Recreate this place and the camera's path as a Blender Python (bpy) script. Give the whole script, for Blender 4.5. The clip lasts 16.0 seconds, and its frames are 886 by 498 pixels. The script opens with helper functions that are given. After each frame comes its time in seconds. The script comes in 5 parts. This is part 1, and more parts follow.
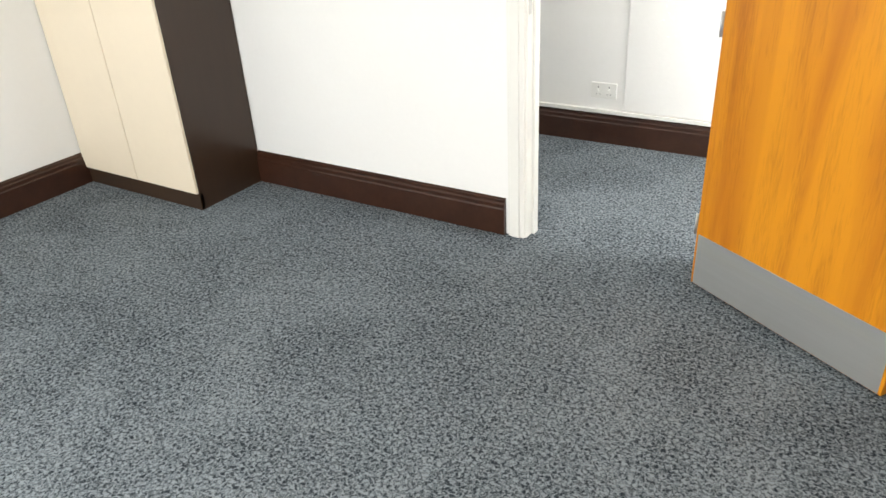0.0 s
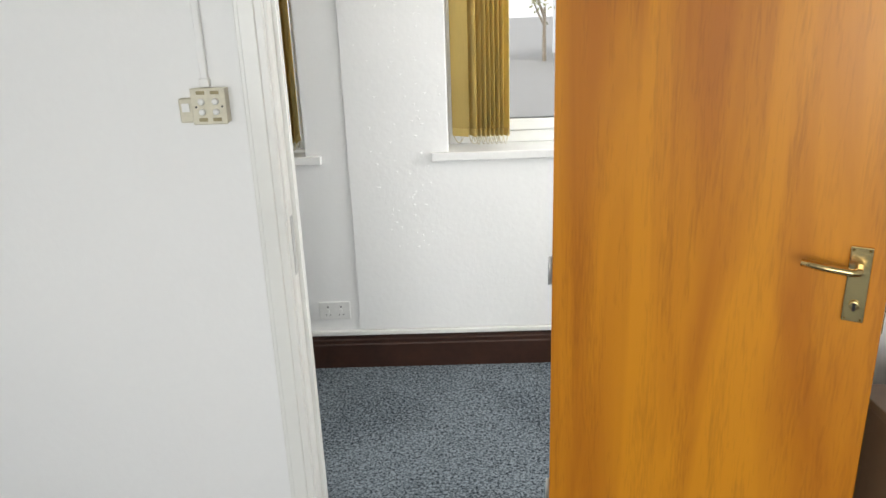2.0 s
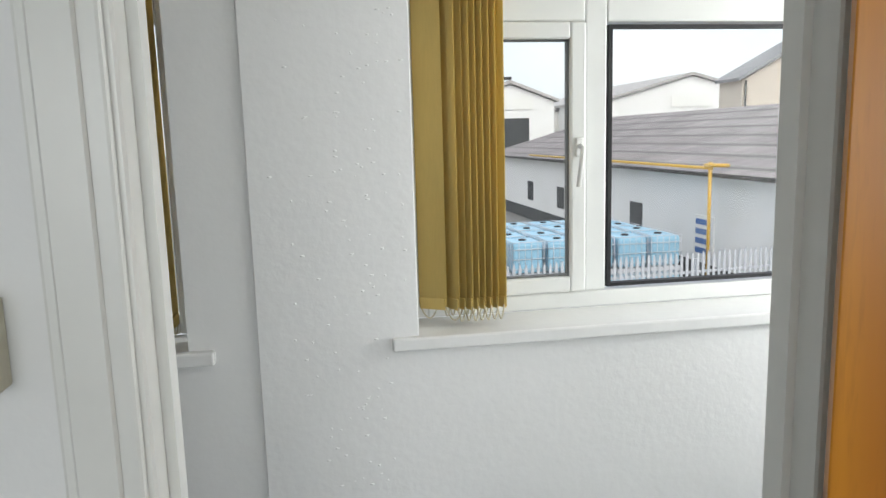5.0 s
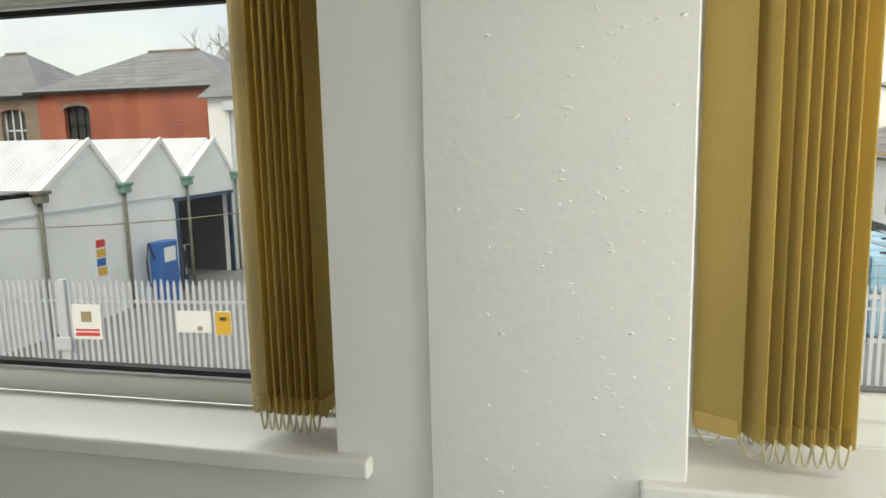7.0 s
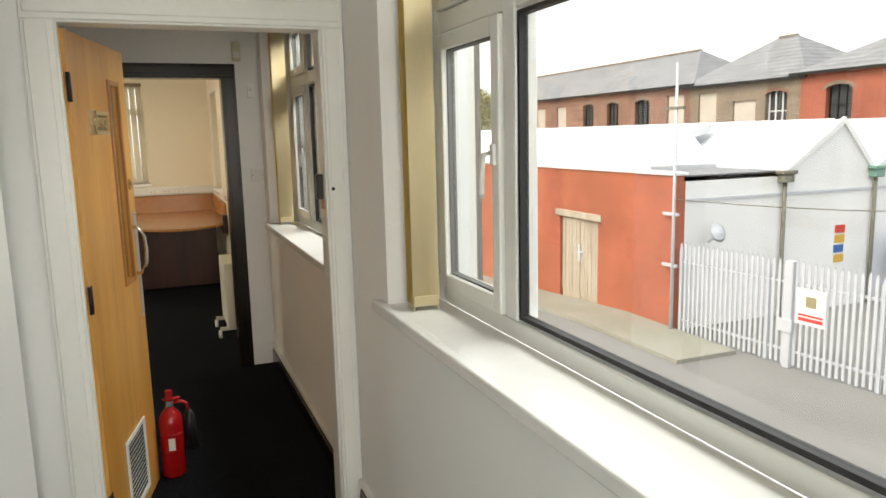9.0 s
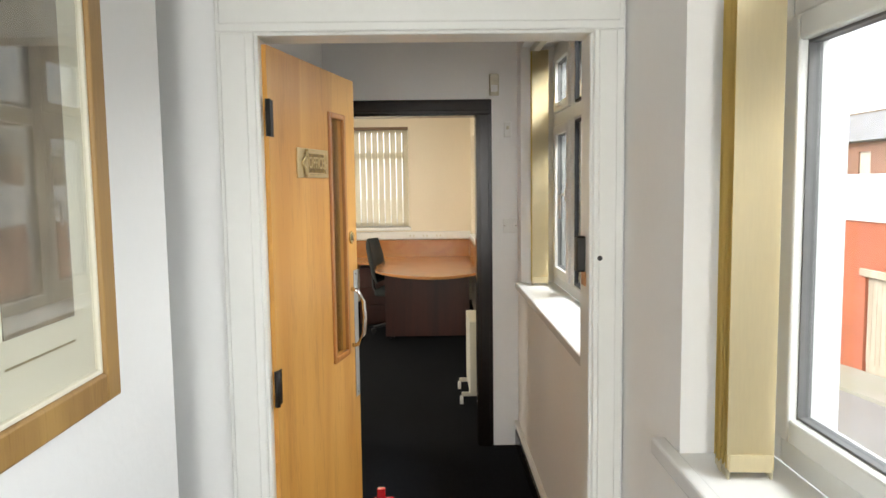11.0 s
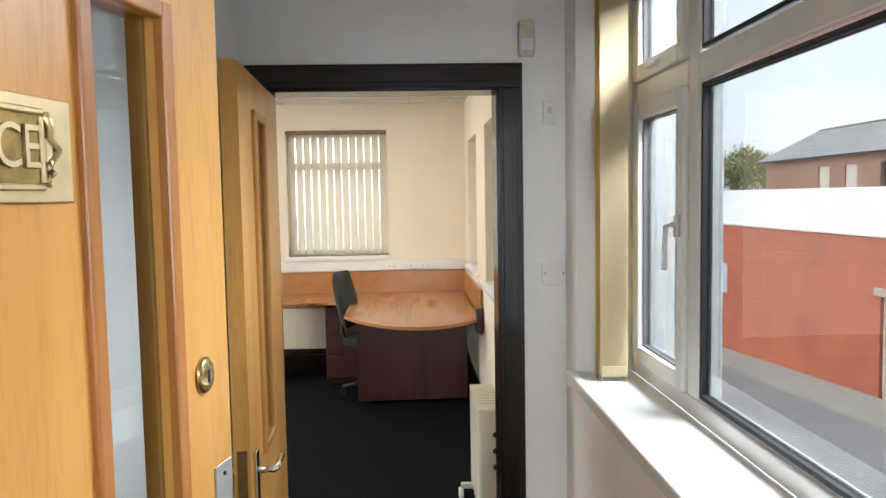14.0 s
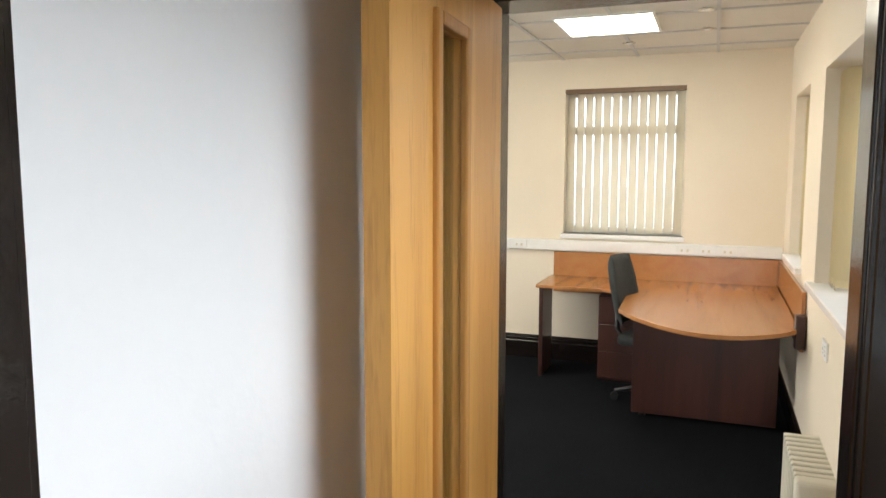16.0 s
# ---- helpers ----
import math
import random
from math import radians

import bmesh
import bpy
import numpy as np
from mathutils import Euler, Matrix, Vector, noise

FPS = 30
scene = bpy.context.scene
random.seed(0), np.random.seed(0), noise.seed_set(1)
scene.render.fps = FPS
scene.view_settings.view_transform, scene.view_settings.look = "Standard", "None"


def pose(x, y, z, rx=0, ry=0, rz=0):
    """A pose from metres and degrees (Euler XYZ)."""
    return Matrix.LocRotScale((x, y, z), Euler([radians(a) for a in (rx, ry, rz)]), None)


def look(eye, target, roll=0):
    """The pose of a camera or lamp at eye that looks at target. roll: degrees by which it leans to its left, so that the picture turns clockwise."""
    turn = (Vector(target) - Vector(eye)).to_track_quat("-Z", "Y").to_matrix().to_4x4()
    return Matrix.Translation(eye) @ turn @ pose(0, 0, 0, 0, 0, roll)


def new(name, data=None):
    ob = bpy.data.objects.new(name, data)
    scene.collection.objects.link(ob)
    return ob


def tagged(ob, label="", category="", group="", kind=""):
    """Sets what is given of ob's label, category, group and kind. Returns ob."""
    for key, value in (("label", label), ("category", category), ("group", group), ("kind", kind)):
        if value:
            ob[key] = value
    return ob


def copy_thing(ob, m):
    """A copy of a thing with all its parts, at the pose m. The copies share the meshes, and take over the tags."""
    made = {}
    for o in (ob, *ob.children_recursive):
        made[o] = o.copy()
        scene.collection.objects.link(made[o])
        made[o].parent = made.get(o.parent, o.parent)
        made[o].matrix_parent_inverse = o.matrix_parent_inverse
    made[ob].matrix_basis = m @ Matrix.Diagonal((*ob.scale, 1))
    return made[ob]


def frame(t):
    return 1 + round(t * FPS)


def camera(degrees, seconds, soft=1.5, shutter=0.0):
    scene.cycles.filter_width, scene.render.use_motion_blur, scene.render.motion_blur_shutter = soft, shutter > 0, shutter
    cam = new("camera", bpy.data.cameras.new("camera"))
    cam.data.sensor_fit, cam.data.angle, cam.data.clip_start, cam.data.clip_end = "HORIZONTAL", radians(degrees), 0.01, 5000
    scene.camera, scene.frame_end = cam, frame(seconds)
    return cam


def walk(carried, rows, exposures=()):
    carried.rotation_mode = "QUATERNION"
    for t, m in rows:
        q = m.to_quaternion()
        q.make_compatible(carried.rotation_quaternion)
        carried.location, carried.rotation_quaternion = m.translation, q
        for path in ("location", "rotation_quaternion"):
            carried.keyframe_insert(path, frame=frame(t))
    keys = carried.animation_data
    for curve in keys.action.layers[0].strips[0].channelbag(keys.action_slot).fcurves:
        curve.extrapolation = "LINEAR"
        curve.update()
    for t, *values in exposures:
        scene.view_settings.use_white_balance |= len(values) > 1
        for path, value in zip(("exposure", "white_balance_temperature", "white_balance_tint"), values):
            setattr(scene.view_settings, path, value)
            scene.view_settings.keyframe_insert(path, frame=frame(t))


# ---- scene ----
cam = camera(63.3, 16.0)
PATH = [
    (0, (-0.261, -0.139, 1.445), (-1.222, 1.337, 0.498), -3.4),
    (0.5, (-0.384, -0.06, 1.481), (-1.102, 1.596, 0.621), -1.1),
    (1, (-0.575, 0.098, 1.516), (-1.086, 1.866, 0.733), 0.8),
    (1.5, (-0.824, 0.248, 1.56), (-1.082, 2.105, 0.863), -0.7),
    (2, (-0.99, 0.469, 1.621), (-1.034, 2.368, 0.994), -2.1),
    (2.5, (-1.143, 0.684, 1.664), (-1.044, 2.606, 1.122), -2.3),
    (3, (-1.344, 0.991, 1.704), (-1.022, 2.915, 1.259), -1.2),
    (3.5, (-1.37, 1.128, 1.698), (-0.997, 3.05, 1.29), -1.4),
    (5.8, (-1.131, 1.926, 1.562), (-0.966, 3.9, 1.281), -1.3),
    (6, (-1.094, 1.992, 1.563), (-1.006, 3.969, 1.278), -1.1),
    (6.5, (-1.072, 2.198, 1.554), (-1.262, 4.173, 1.305), -1.4),
    (7, (-1.155, 2.399, 1.624), (-1.608, 4.322, 1.315), -1.3),
    (7.5, (-1.164, 2.575, 1.593), (-2.035, 4.353, 1.306), -1.2),
    (8, (-1.188, 2.704, 1.593), (-2.481, 4.202, 1.306), -1.2),
    (8.5, (-1.293, 2.811, 1.598), (-2.922, 3.931, 1.296), -1.3),
    (9, (-1.41, 2.9, 1.609), (-3.246, 3.627, 1.294), -1.4),
    (9.5, (-1.579, 3.016, 1.611), (-3.513, 3.417, 1.292), -1.4),
    (10, (-1.772, 3.101, 1.611), (-3.74, 3.291, 1.306), -1.2),
    (10.2, (-1.865, 3.104, 1.608), (-3.839, 3.225, 1.309), -1.1),
    (12.5, (-3.072, 3.03, 1.636), (-5.07, 3.05, 1.546), 0.2),
    (13, (-3.397, 3.051, 1.613), (-5.392, 3.086, 1.474), 0.4),
    (13.5, (-3.689, 3.073, 1.612), (-5.682, 3.121, 1.459), 0.2),
    (14, (-3.99, 3.052, 1.638), (-5.983, 3.139, 1.497), -1.0),
    (14.5, (-4.264, 3.086, 1.611), (-6.257, 3.093, 1.451), -0.4),
    (15, (-4.514, 3.111, 1.607), (-6.497, 2.937, 1.419), 0.5),
    (15.5, (-4.74, 3.094, 1.61), (-6.691, 2.698, 1.418), 0.8),
    (16, (-4.874, 3.071, 1.616), (-6.735, 2.368, 1.403), 0.1),
]
walk(cam, [(t, look(eye, target, roll)) for t, eye, target, roll in PATH],
     [(0, 1.65, 6900, 10), (1, 1.45, 6800, 10), (2, 0.95, 6600, 10), (3.5, 0.6, 6200, 9), (6, 0.35, 6700, 6), (7, 0.5, 7100, 3), (8, 0.85, 7300, 4), (8.5, 1.12, 7250, 6), (9, 1.25, 7200, 7), (10.2, 1.55, 7000, 8), (12.5, 2.05, 6100, 9), (14, 1.95, 6050, 9), (14.5, 2.1, 6150, 9), (16, 2.05, 6150, 10)])

# ---- light ----
SUN_EL, SUN_AZ = radians(42), radians(200)
world = bpy.data.worlds.new("overcast")
scene.world = world
world.use_nodes = True
wn = world.node_tree.nodes
wl = world.node_tree.links
wn.clear()
w_out, w_mix, w_bg, w_bg2, sky_tex = (wn.new(k) for k in ("ShaderNodeOutputWorld", "ShaderNodeAddShader", "ShaderNodeBackground", "ShaderNodeBackground", "ShaderNodeTexSky"))
sky_tex.sky_type = "NISHITA"
sky_tex.sun_disc = False
sky_tex.sun_elevation, sky_tex.sun_rotation = SUN_EL, SUN_AZ
sky_tex.dust_density = 4
w_bg.inputs[1].default_value = 0.06
# cloud layer: pale grey with soft unevenness
w_co, w_nz, w_rp = (wn.new(k) for k in ("ShaderNodeTexCoord", "ShaderNodeTexNoise", "ShaderNodeValToRGB"))
w_nz.inputs["Scale"].default_value = 5
w_nz.inputs["Detail"].default_value = 5
w_rp.color_ramp.elements[0].position, w_rp.color_ramp.elements[0].color = 0.3, (0.76, 0.78, 0.86, 1)
w_rp.color_ramp.elements[1].position, w_rp.color_ramp.elements[1].color = 0.7, (1.0, 1.0, 1.03, 1)
wl.new(w_co.outputs["Generated"], w_nz.inputs["Vector"])
wl.new(w_nz.outputs[0], w_rp.inputs[0])
wl.new(w_rp.outputs[0], w_bg2.inputs[0])
w_bg2.inputs[1].default_value = 0.74
wl.new(sky_tex.outputs[0], w_bg.inputs[0])
wl.new(w_bg.outputs[0], w_mix.inputs[0])
wl.new(w_bg2.outputs[0], w_mix.inputs[1])
wl.new(w_mix.outputs[0], w_out.inputs[0])

sun = new("sun", bpy.data.lights.new("sun", "SUN"))
sun.data.energy, sun.data.angle, sun.data.color = 1.2, radians(30), (1, 0.97, 0.93)
sun.matrix_world = look((0, 0, 30), (-6 , 24, 0))


def fill_lamp(name, place, target, w, h, watts, colour=(1, 1, 1)):
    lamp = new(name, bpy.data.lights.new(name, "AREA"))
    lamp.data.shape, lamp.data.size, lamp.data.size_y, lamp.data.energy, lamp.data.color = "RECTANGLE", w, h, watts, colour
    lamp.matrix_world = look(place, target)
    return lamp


# added area lamps at unseen, invented openings brighten room, office and corridor
fill_lamp("daylight_behind", (-1.4, -1.93, 1.6), (-1.4, 2, 1.2), 3.2, 1.3, 42, (0.95, 0.98, 1))
fill_lamp("daylight_office_side", (-8.4, -1.93, 1.6), (-8.4, 2, 1.2), 2.6, 1.3, 27, (1, 0.92, 0.80))
fill_lamp("daylight_corridor_end", (1.27, 3.03, 1.7), (0, 3.03, 1.6), 0.8, 1.3, 24)
# fill lamps added outside, above the line of sight, at the two windows along the way
fill_lamp("skylight_window_1", (-2.75, 4.55, 2.72), (-2.75, 2.5, 1.0), 2.0, 0.5, 17, (0.95, 0.98, 1))
fill_lamp("skylight_window_3", (-5.6, 4.55, 2.72), (-5.6, 2.5, 1.0), 1.7, 0.5, 31, (0.95, 0.98, 1))

# ---- materials ----


def nodes_of(name):
    m = bpy.data.materials.new(name)
    m.use_nodes = True
    return m, m.node_tree.nodes, m.node_tree.links, m.node_tree.nodes["Principled BSDF"]


def mat(name, col, rough=0.6, metal=0.0, var=0.08, scale=6.0, fine=60.0, bump=0.15, stretch=(1, 1, 1), col2=None, depth=0.004, spec=0.5, rand=0.0, spread=(0.3, 0.7)):
    """Two-scale noise colour with bump, in object space."""
    m, n, l, b = nodes_of(name)
    tc, mp, n1, n2, rp, mx, bp = (n.new("ShaderNode" + k) for k in ("TexCoord", "Mapping", "TexNoise", "TexNoise", "ValToRGB", "Mix", "Bump"))
    mp.inputs["Scale"].default_value = stretch
    l.new(tc.outputs["Object"], mp.inputs[0])
    for t, s, d in ((n1, scale, 5), (n2, fine, 3)):
        t.inputs["Scale"].default_value, t.inputs["Detail"].default_value = s, d
        l.new(mp.outputs[0], t.inputs["Vector"])
    c2 = col2 or tuple(c * (1 - 2 * var) for c in col)
    rp.color_ramp.elements[0].position, rp.color_ramp.elements[1].position = spread
    rp.color_ramp.elements[0].color, rp.color_ramp.elements[1].color = (*c2, 1), (*col, 1)
    ad = n.new("ShaderNodeMath")
    ad.operation = "MULTIPLY_ADD"
    ad.inputs[1].default_value = 0.35
    l.new(n2.outputs[0], ad.inputs[0])
    sb = n.new("ShaderNodeMath")
    sb.operation = "MULTIPLY"
    sb.inputs[1].default_value = 0.65
    l.new(n1.outputs[0], sb.inputs[0])
    l.new(sb.outputs[0], ad.inputs[2])
    l.new(ad.outputs[0], rp.inputs[0])
    if rand:
        oi, hs = n.new("ShaderNodeObjectInfo"), n.new("ShaderNodeHueSaturation")
        mr = n.new("ShaderNodeMapRange")
        mr.inputs[3].default_value, mr.inputs[4].default_value = 1 - rand, 1 + rand
        l.new(oi.outputs["Random"], mr.inputs[0])
        l.new(mr.outputs[0], hs.inputs["Value"])
        l.new(rp.outputs[0], hs.inputs["Color"])
        l.new(hs.outputs[0], b.inputs["Base Color"])
    else:
        l.new(rp.outputs[0], b.inputs["Base Color"])
    b.inputs["Roughness"].default_value, b.inputs["Metallic"].default_value, b.inputs["Specular IOR Level"].default_value = rough, metal, spec
    bp.inputs["Strength"].default_value, bp.inputs["Distance"].default_value = bump, depth
    l.new(n2.outputs[0], bp.inputs["Height"])
    l.new(bp.outputs[0], b.inputs["Normal"])
    return m


def wood(name, light, dark, rough=0.35, axis=2, scale=3.0, coat=0.2, grain=0.75):
    """Veneer: grain bands drawn out along one axis, with darker streaks."""
    m, n, l, b = nodes_of(name)
    tc, mp, n1, n2, n3, rp, rp2, mx, bp = (n.new("ShaderNode" + k) for k in ("TexCoord", "Mapping", "TexNoise", "TexNoise", "TexNoise", "ValToRGB", "ValToRGB", "Mix", "Bump"))
    st = [1.0, 1.0, 1.0]
    st[axis] = 0.09
    mp.inputs["Scale"].default_value = st
    l.new(tc.outputs["Object"], mp.inputs[0])
    for t, s, d, dist in ((n1, scale * 2.2, 4, 0.9), (n2, scale * 55, 3, 0.3), (n3, scale * 7, 5, 0.6)):
        t.inputs["Scale"].default_value, t.inputs["Detail"].default_value, t.inputs["Distortion"].default_value = s, d, dist
        l.new(mp.outputs[0], t.inputs["Vector"])
    rp.color_ramp.elements[0].position, rp.color_ramp.elements[1].position = 0.34, 0.62
    rp.color_ramp.elements[0].color, rp.color_ramp.elements[1].color = (*dark, 1), (*light, 1)
    l.new(n1.outputs[0], rp.inputs[0])
    rp2.color_ramp.elements[0].position, rp2.color_ramp.elements[1].position = 0.27, 0.5
    rp2.color_ramp.elements[0].color, rp2.color_ramp.elements[1].color = (0.62, 0.55, 0.48, 1), (1, 1, 1, 1)
    av = n.new("ShaderNodeMath")
    av.operation = "MULTIPLY_ADD"
    av.inputs[1].default_value = 0.45
    l.new(n2.outputs[0], av.inputs[0])
    hf = n.new("ShaderNodeMath")
    hf.operation = "MULTIPLY"
    hf.inputs[1].default_value = 0.55
    l.new(n3.outputs[0], hf.inputs[0])
    l.new(hf.outputs[0], av.inputs[2])
    l.new(av.outputs[0], rp2.inputs[0])
    mx.data_type, mx.blend_type = "RGBA", "MULTIPLY"
    mx.inputs[0].default_value = grain
    l.new(rp.outputs[0], mx.inputs[6])
    l.new(rp2.outputs[0], mx.inputs[7])
    l.new(mx.outputs[2], b.inputs["Base Color"])
    b.inputs["Roughness"].default_value, b.inputs["Coat Weight"].default_value, b.inputs["Coat Roughness"].default_value = rough, coat, 0.25
    bp.inputs["Strength"].default_value, bp.inputs["Distance"].default_value = 0.08, 0.002
    l.new(n2.outputs[0], bp.inputs["Height"])
    l.new(bp.outputs[0], b.inputs["Normal"])
    return m


def brickwork(name, a, b2, mortar, scale=1.0, stone=False):
    m, n, l, b = nodes_of(name)
    tc, sx, cb, bt, nz, mx, bp = (n.new("ShaderNode" + k) for k in ("TexCoord", "SeparateXYZ", "CombineXYZ", "TexBrick", "TexNoise", "Mix", "Bump"))
    ad = n.new("ShaderNodeMath")
    ad.operation = "ADD"
    l.new(tc.outputs["Object"], sx.inputs[0])
    l.new(sx.outputs[0], ad.inputs[0])
    l.new(sx.outputs[1], ad.inputs[1])
    l.new(ad.outputs[0], cb.inputs[0])
    l.new(sx.outputs[2], cb.inputs[1])
    l.new(cb.outputs[0], bt.inputs["Vector"])
    bt.inputs["Scale"].default_value = 1
    bt.inputs["Brick Width"].default_value, bt.inputs["Row Height"].default_value = 0.225 * scale, 0.075 * scale
    bt.inputs["Mortar Size"].default_value = 0.008 * scale
    bt.inputs["Color1"].default_value, bt.inputs["Color2"].default_value, bt.inputs["Mortar"].default_value = (*a, 1), (*b2, 1), (*mortar, 1)
    nz.inputs["Scale"].default_value, nz.inputs["Detail"].default_value = 0.6, 7
    l.new(tc.outputs["Object"], nz.inputs["Vector"])
    mx.data_type, mx.blend_type = "RGBA", "OVERLAY"
    mx.inputs[0].default_value = 0.45
    l.new(bt.outputs[0], mx.inputs[6])
    l.new(nz.outputs[0], mx.inputs[7])
    l.new(mx.outputs[2], b.inputs["Base Color"])
    b.inputs["Roughness"].default_value = 0.9
    bp.inputs["Strength"].default_value, bp.inputs["Distance"].default_value, bp.invert = 0.5, 0.01, True
    l.new(bt.outputs["Fac"], bp.inputs["Height"])
    l.new(bp.outputs[0], b.inputs["Normal"])
    return m


def ribbed(name, col, dark, pitch, axis="X", rough=0.6):
    """Corrugated sheet or slate courses: a wave along one axis, weather stains over it."""
    m, n, l, b = nodes_of(name)
    tc, wv, nz, rp, mx, bp = (n.new("ShaderNode" + k) for k in ("TexCoord", "TexWave", "TexNoise", "ValToRGB", "Mix", "Bump"))
    wv.bands_direction = axis
    wv.inputs["Scale"].default_value = 0.314 / pitch
    l.new(tc.outputs["Object"], wv.inputs["Vector"])
    nz.inputs["Scale"].default_value, nz.inputs["Detail"].default_value = 1.2, 8
    l.new(tc.outputs["Object"], nz.inputs["Vector"])
    rp.color_ramp.elements[0].position, rp.color_ramp.elements[1].position = 0.35, 0.65
    rp.color_ramp.elements[0].color, rp.color_ramp.elements[1].color = (*dark, 1), (*col, 1)
    l.new(nz.outputs[0], rp.inputs[0])
    mx.data_type, mx.blend_type = "RGBA", "MULTIPLY"
    mx.inputs[0].default_value = 0.25
    l.new(rp.outputs[0], mx.inputs[6])
    l.new(wv.outputs[0], mx.inputs[7])
    l.new(mx.outputs[2], b.inputs["Base Color"])
    b.inputs["Roughness"].default_value = rough
    bp.inputs["Strength"].default_value, bp.inputs["Distance"].default_value = 0.6, 0.02
    l.new(wv.outputs[0], bp.inputs["Height"])
    l.new(bp.outputs[0], b.inputs["Normal"])
    return m


def carpet(name, dark, light):
    m, n, l, b = nodes_of(name)
    tc, n1, n2, n3, rp, mx, bp = (n.new("ShaderNode" + k) for k in ("TexCoord", "TexNoise", "TexNoise", "TexNoise", "ValToRGB", "Mix", "Bump"))
    for t, s, d in ((n1, 105, 8), (n2, 300, 3), (n3, 2.2, 4)):
        t.inputs["Scale"].default_value, t.inputs["Detail"].default_value = s, d
        t.inputs["Distortion"].default_value = 0.8
        l.new(tc.outputs["Object"], t.inputs["Vector"])
    e = rp.color_ramp.elements
    e[0].position, e[1].position = 0.40, 0.62
    e[0].color, e[1].color = (*dark, 1), (*light, 1)
    ad = n.new("ShaderNodeMath")
    ad.operation = "MULTIPLY_ADD"
    ad.inputs[1].default_value = 0.15
    l.new(n3.outputs[0], ad.inputs[0])
    sc = n.new("ShaderNodeMath")
    sc.operation = "MULTIPLY"
    sc.inputs[1].default_value = 0.87
    l.new(n1.outputs[0], sc.inputs[0])
    l.new(sc.outputs[0], ad.inputs[2])
    l.new(ad.outputs[0], rp.inputs[0])
    l.new(rp.outputs[0], b.inputs["Base Color"])
    b.inputs["Roughness"].default_value, b.inputs["Specular IOR Level"].default_value = 1.0, 0.1
    bp.inputs["Strength"].default_value, bp.inputs["Distance"].default_value = 0.9, 0.006
    l.new(n2.outputs[0], bp.inputs["Height"])
    l.new(bp.outputs[0], b.inputs["Normal"])
    return m


def glassy(name, tint=(1, 1, 1)):
    m, n, l, b = nodes_of(name)
    n.remove(b)
    tr, gl, lw, mx = (n.new("ShaderNode" + k) for k in ("BsdfTransparent", "BsdfGlossy", "LayerWeight", "MixShader"))
    pw, fr = n.new("ShaderNodeMath"), n.new("ShaderNodeMapRange")
    pw.operation = "POWER"
    pw.inputs[1].default_value = 4.0
    tr.inputs[0].default_value = (*tint, 1)
    gl.inputs["Roughness"].default_value = 0.01
    fr.inputs[3].default_value, fr.inputs[4].default_value = 0.035, 0.8
    l.new(lw.outputs["Facing"], pw.inputs[0])
    l.new(pw.outputs[0], fr.inputs[0])
    l.new(fr.outputs[0], mx.inputs[0])
    l.new(tr.outputs[0], mx.inputs[1])
    l.new(gl.outputs[0], mx.inputs[2])
    l.new(mx.outputs[0], n["Material Output"].inputs[0])
    return m


def fabric(name, col, through_col, share=0.5):
    m, n, l, b = nodes_of(name)
    tl, mx, tc, wv, nz, mr = (n.new("ShaderNode" + k) for k in ("BsdfTranslucent", "MixShader", "TexCoord", "TexNoise", "TexNoise", "Mix"))
    nz.inputs["Scale"].default_value = 220
    nz.inputs["Detail"].default_value = 3
    mp = n.new("ShaderNodeMapping")
    mp.inputs["Scale"].default_value = (1, 1, 0.1)
    l.new(tc.outputs["Object"], mp.inputs[0])
    l.new(mp.outputs[0], nz.inputs["Vector"])
    mr.data_type = "RGBA"
    mr.inputs[6].default_value, mr.inputs[7].default_value = (*[c * 0.8 for c in col], 1), (*col, 1)
    l.new(nz.outputs[0], mr.inputs[0])
    l.new(mr.outputs[2], b.inputs["Base Color"])
    b.inputs["Roughness"].default_value = 0.9
    b.inputs["Specular IOR Level"].default_value = 0.15
    tl.inputs[0].default_value = (*through_col, 1)
    mx.inputs[0].default_value = share
    l.new(b.outputs[0], mx.inputs[1])
    l.new(tl.outputs[0], mx.inputs[2])
    l.new(mx.outputs[0], n["Material Output"].inputs[0])
    return m


def glow(name, col, strength):
    m, n, l, b = nodes_of(name)
    b.inputs["Base Color"].default_value = (0.8, 0.8, 0.78, 1)
    b.inputs["Emission Color"].default_value, b.inputs["Emission Strength"].default_value = (*col, 1), strength
    return m


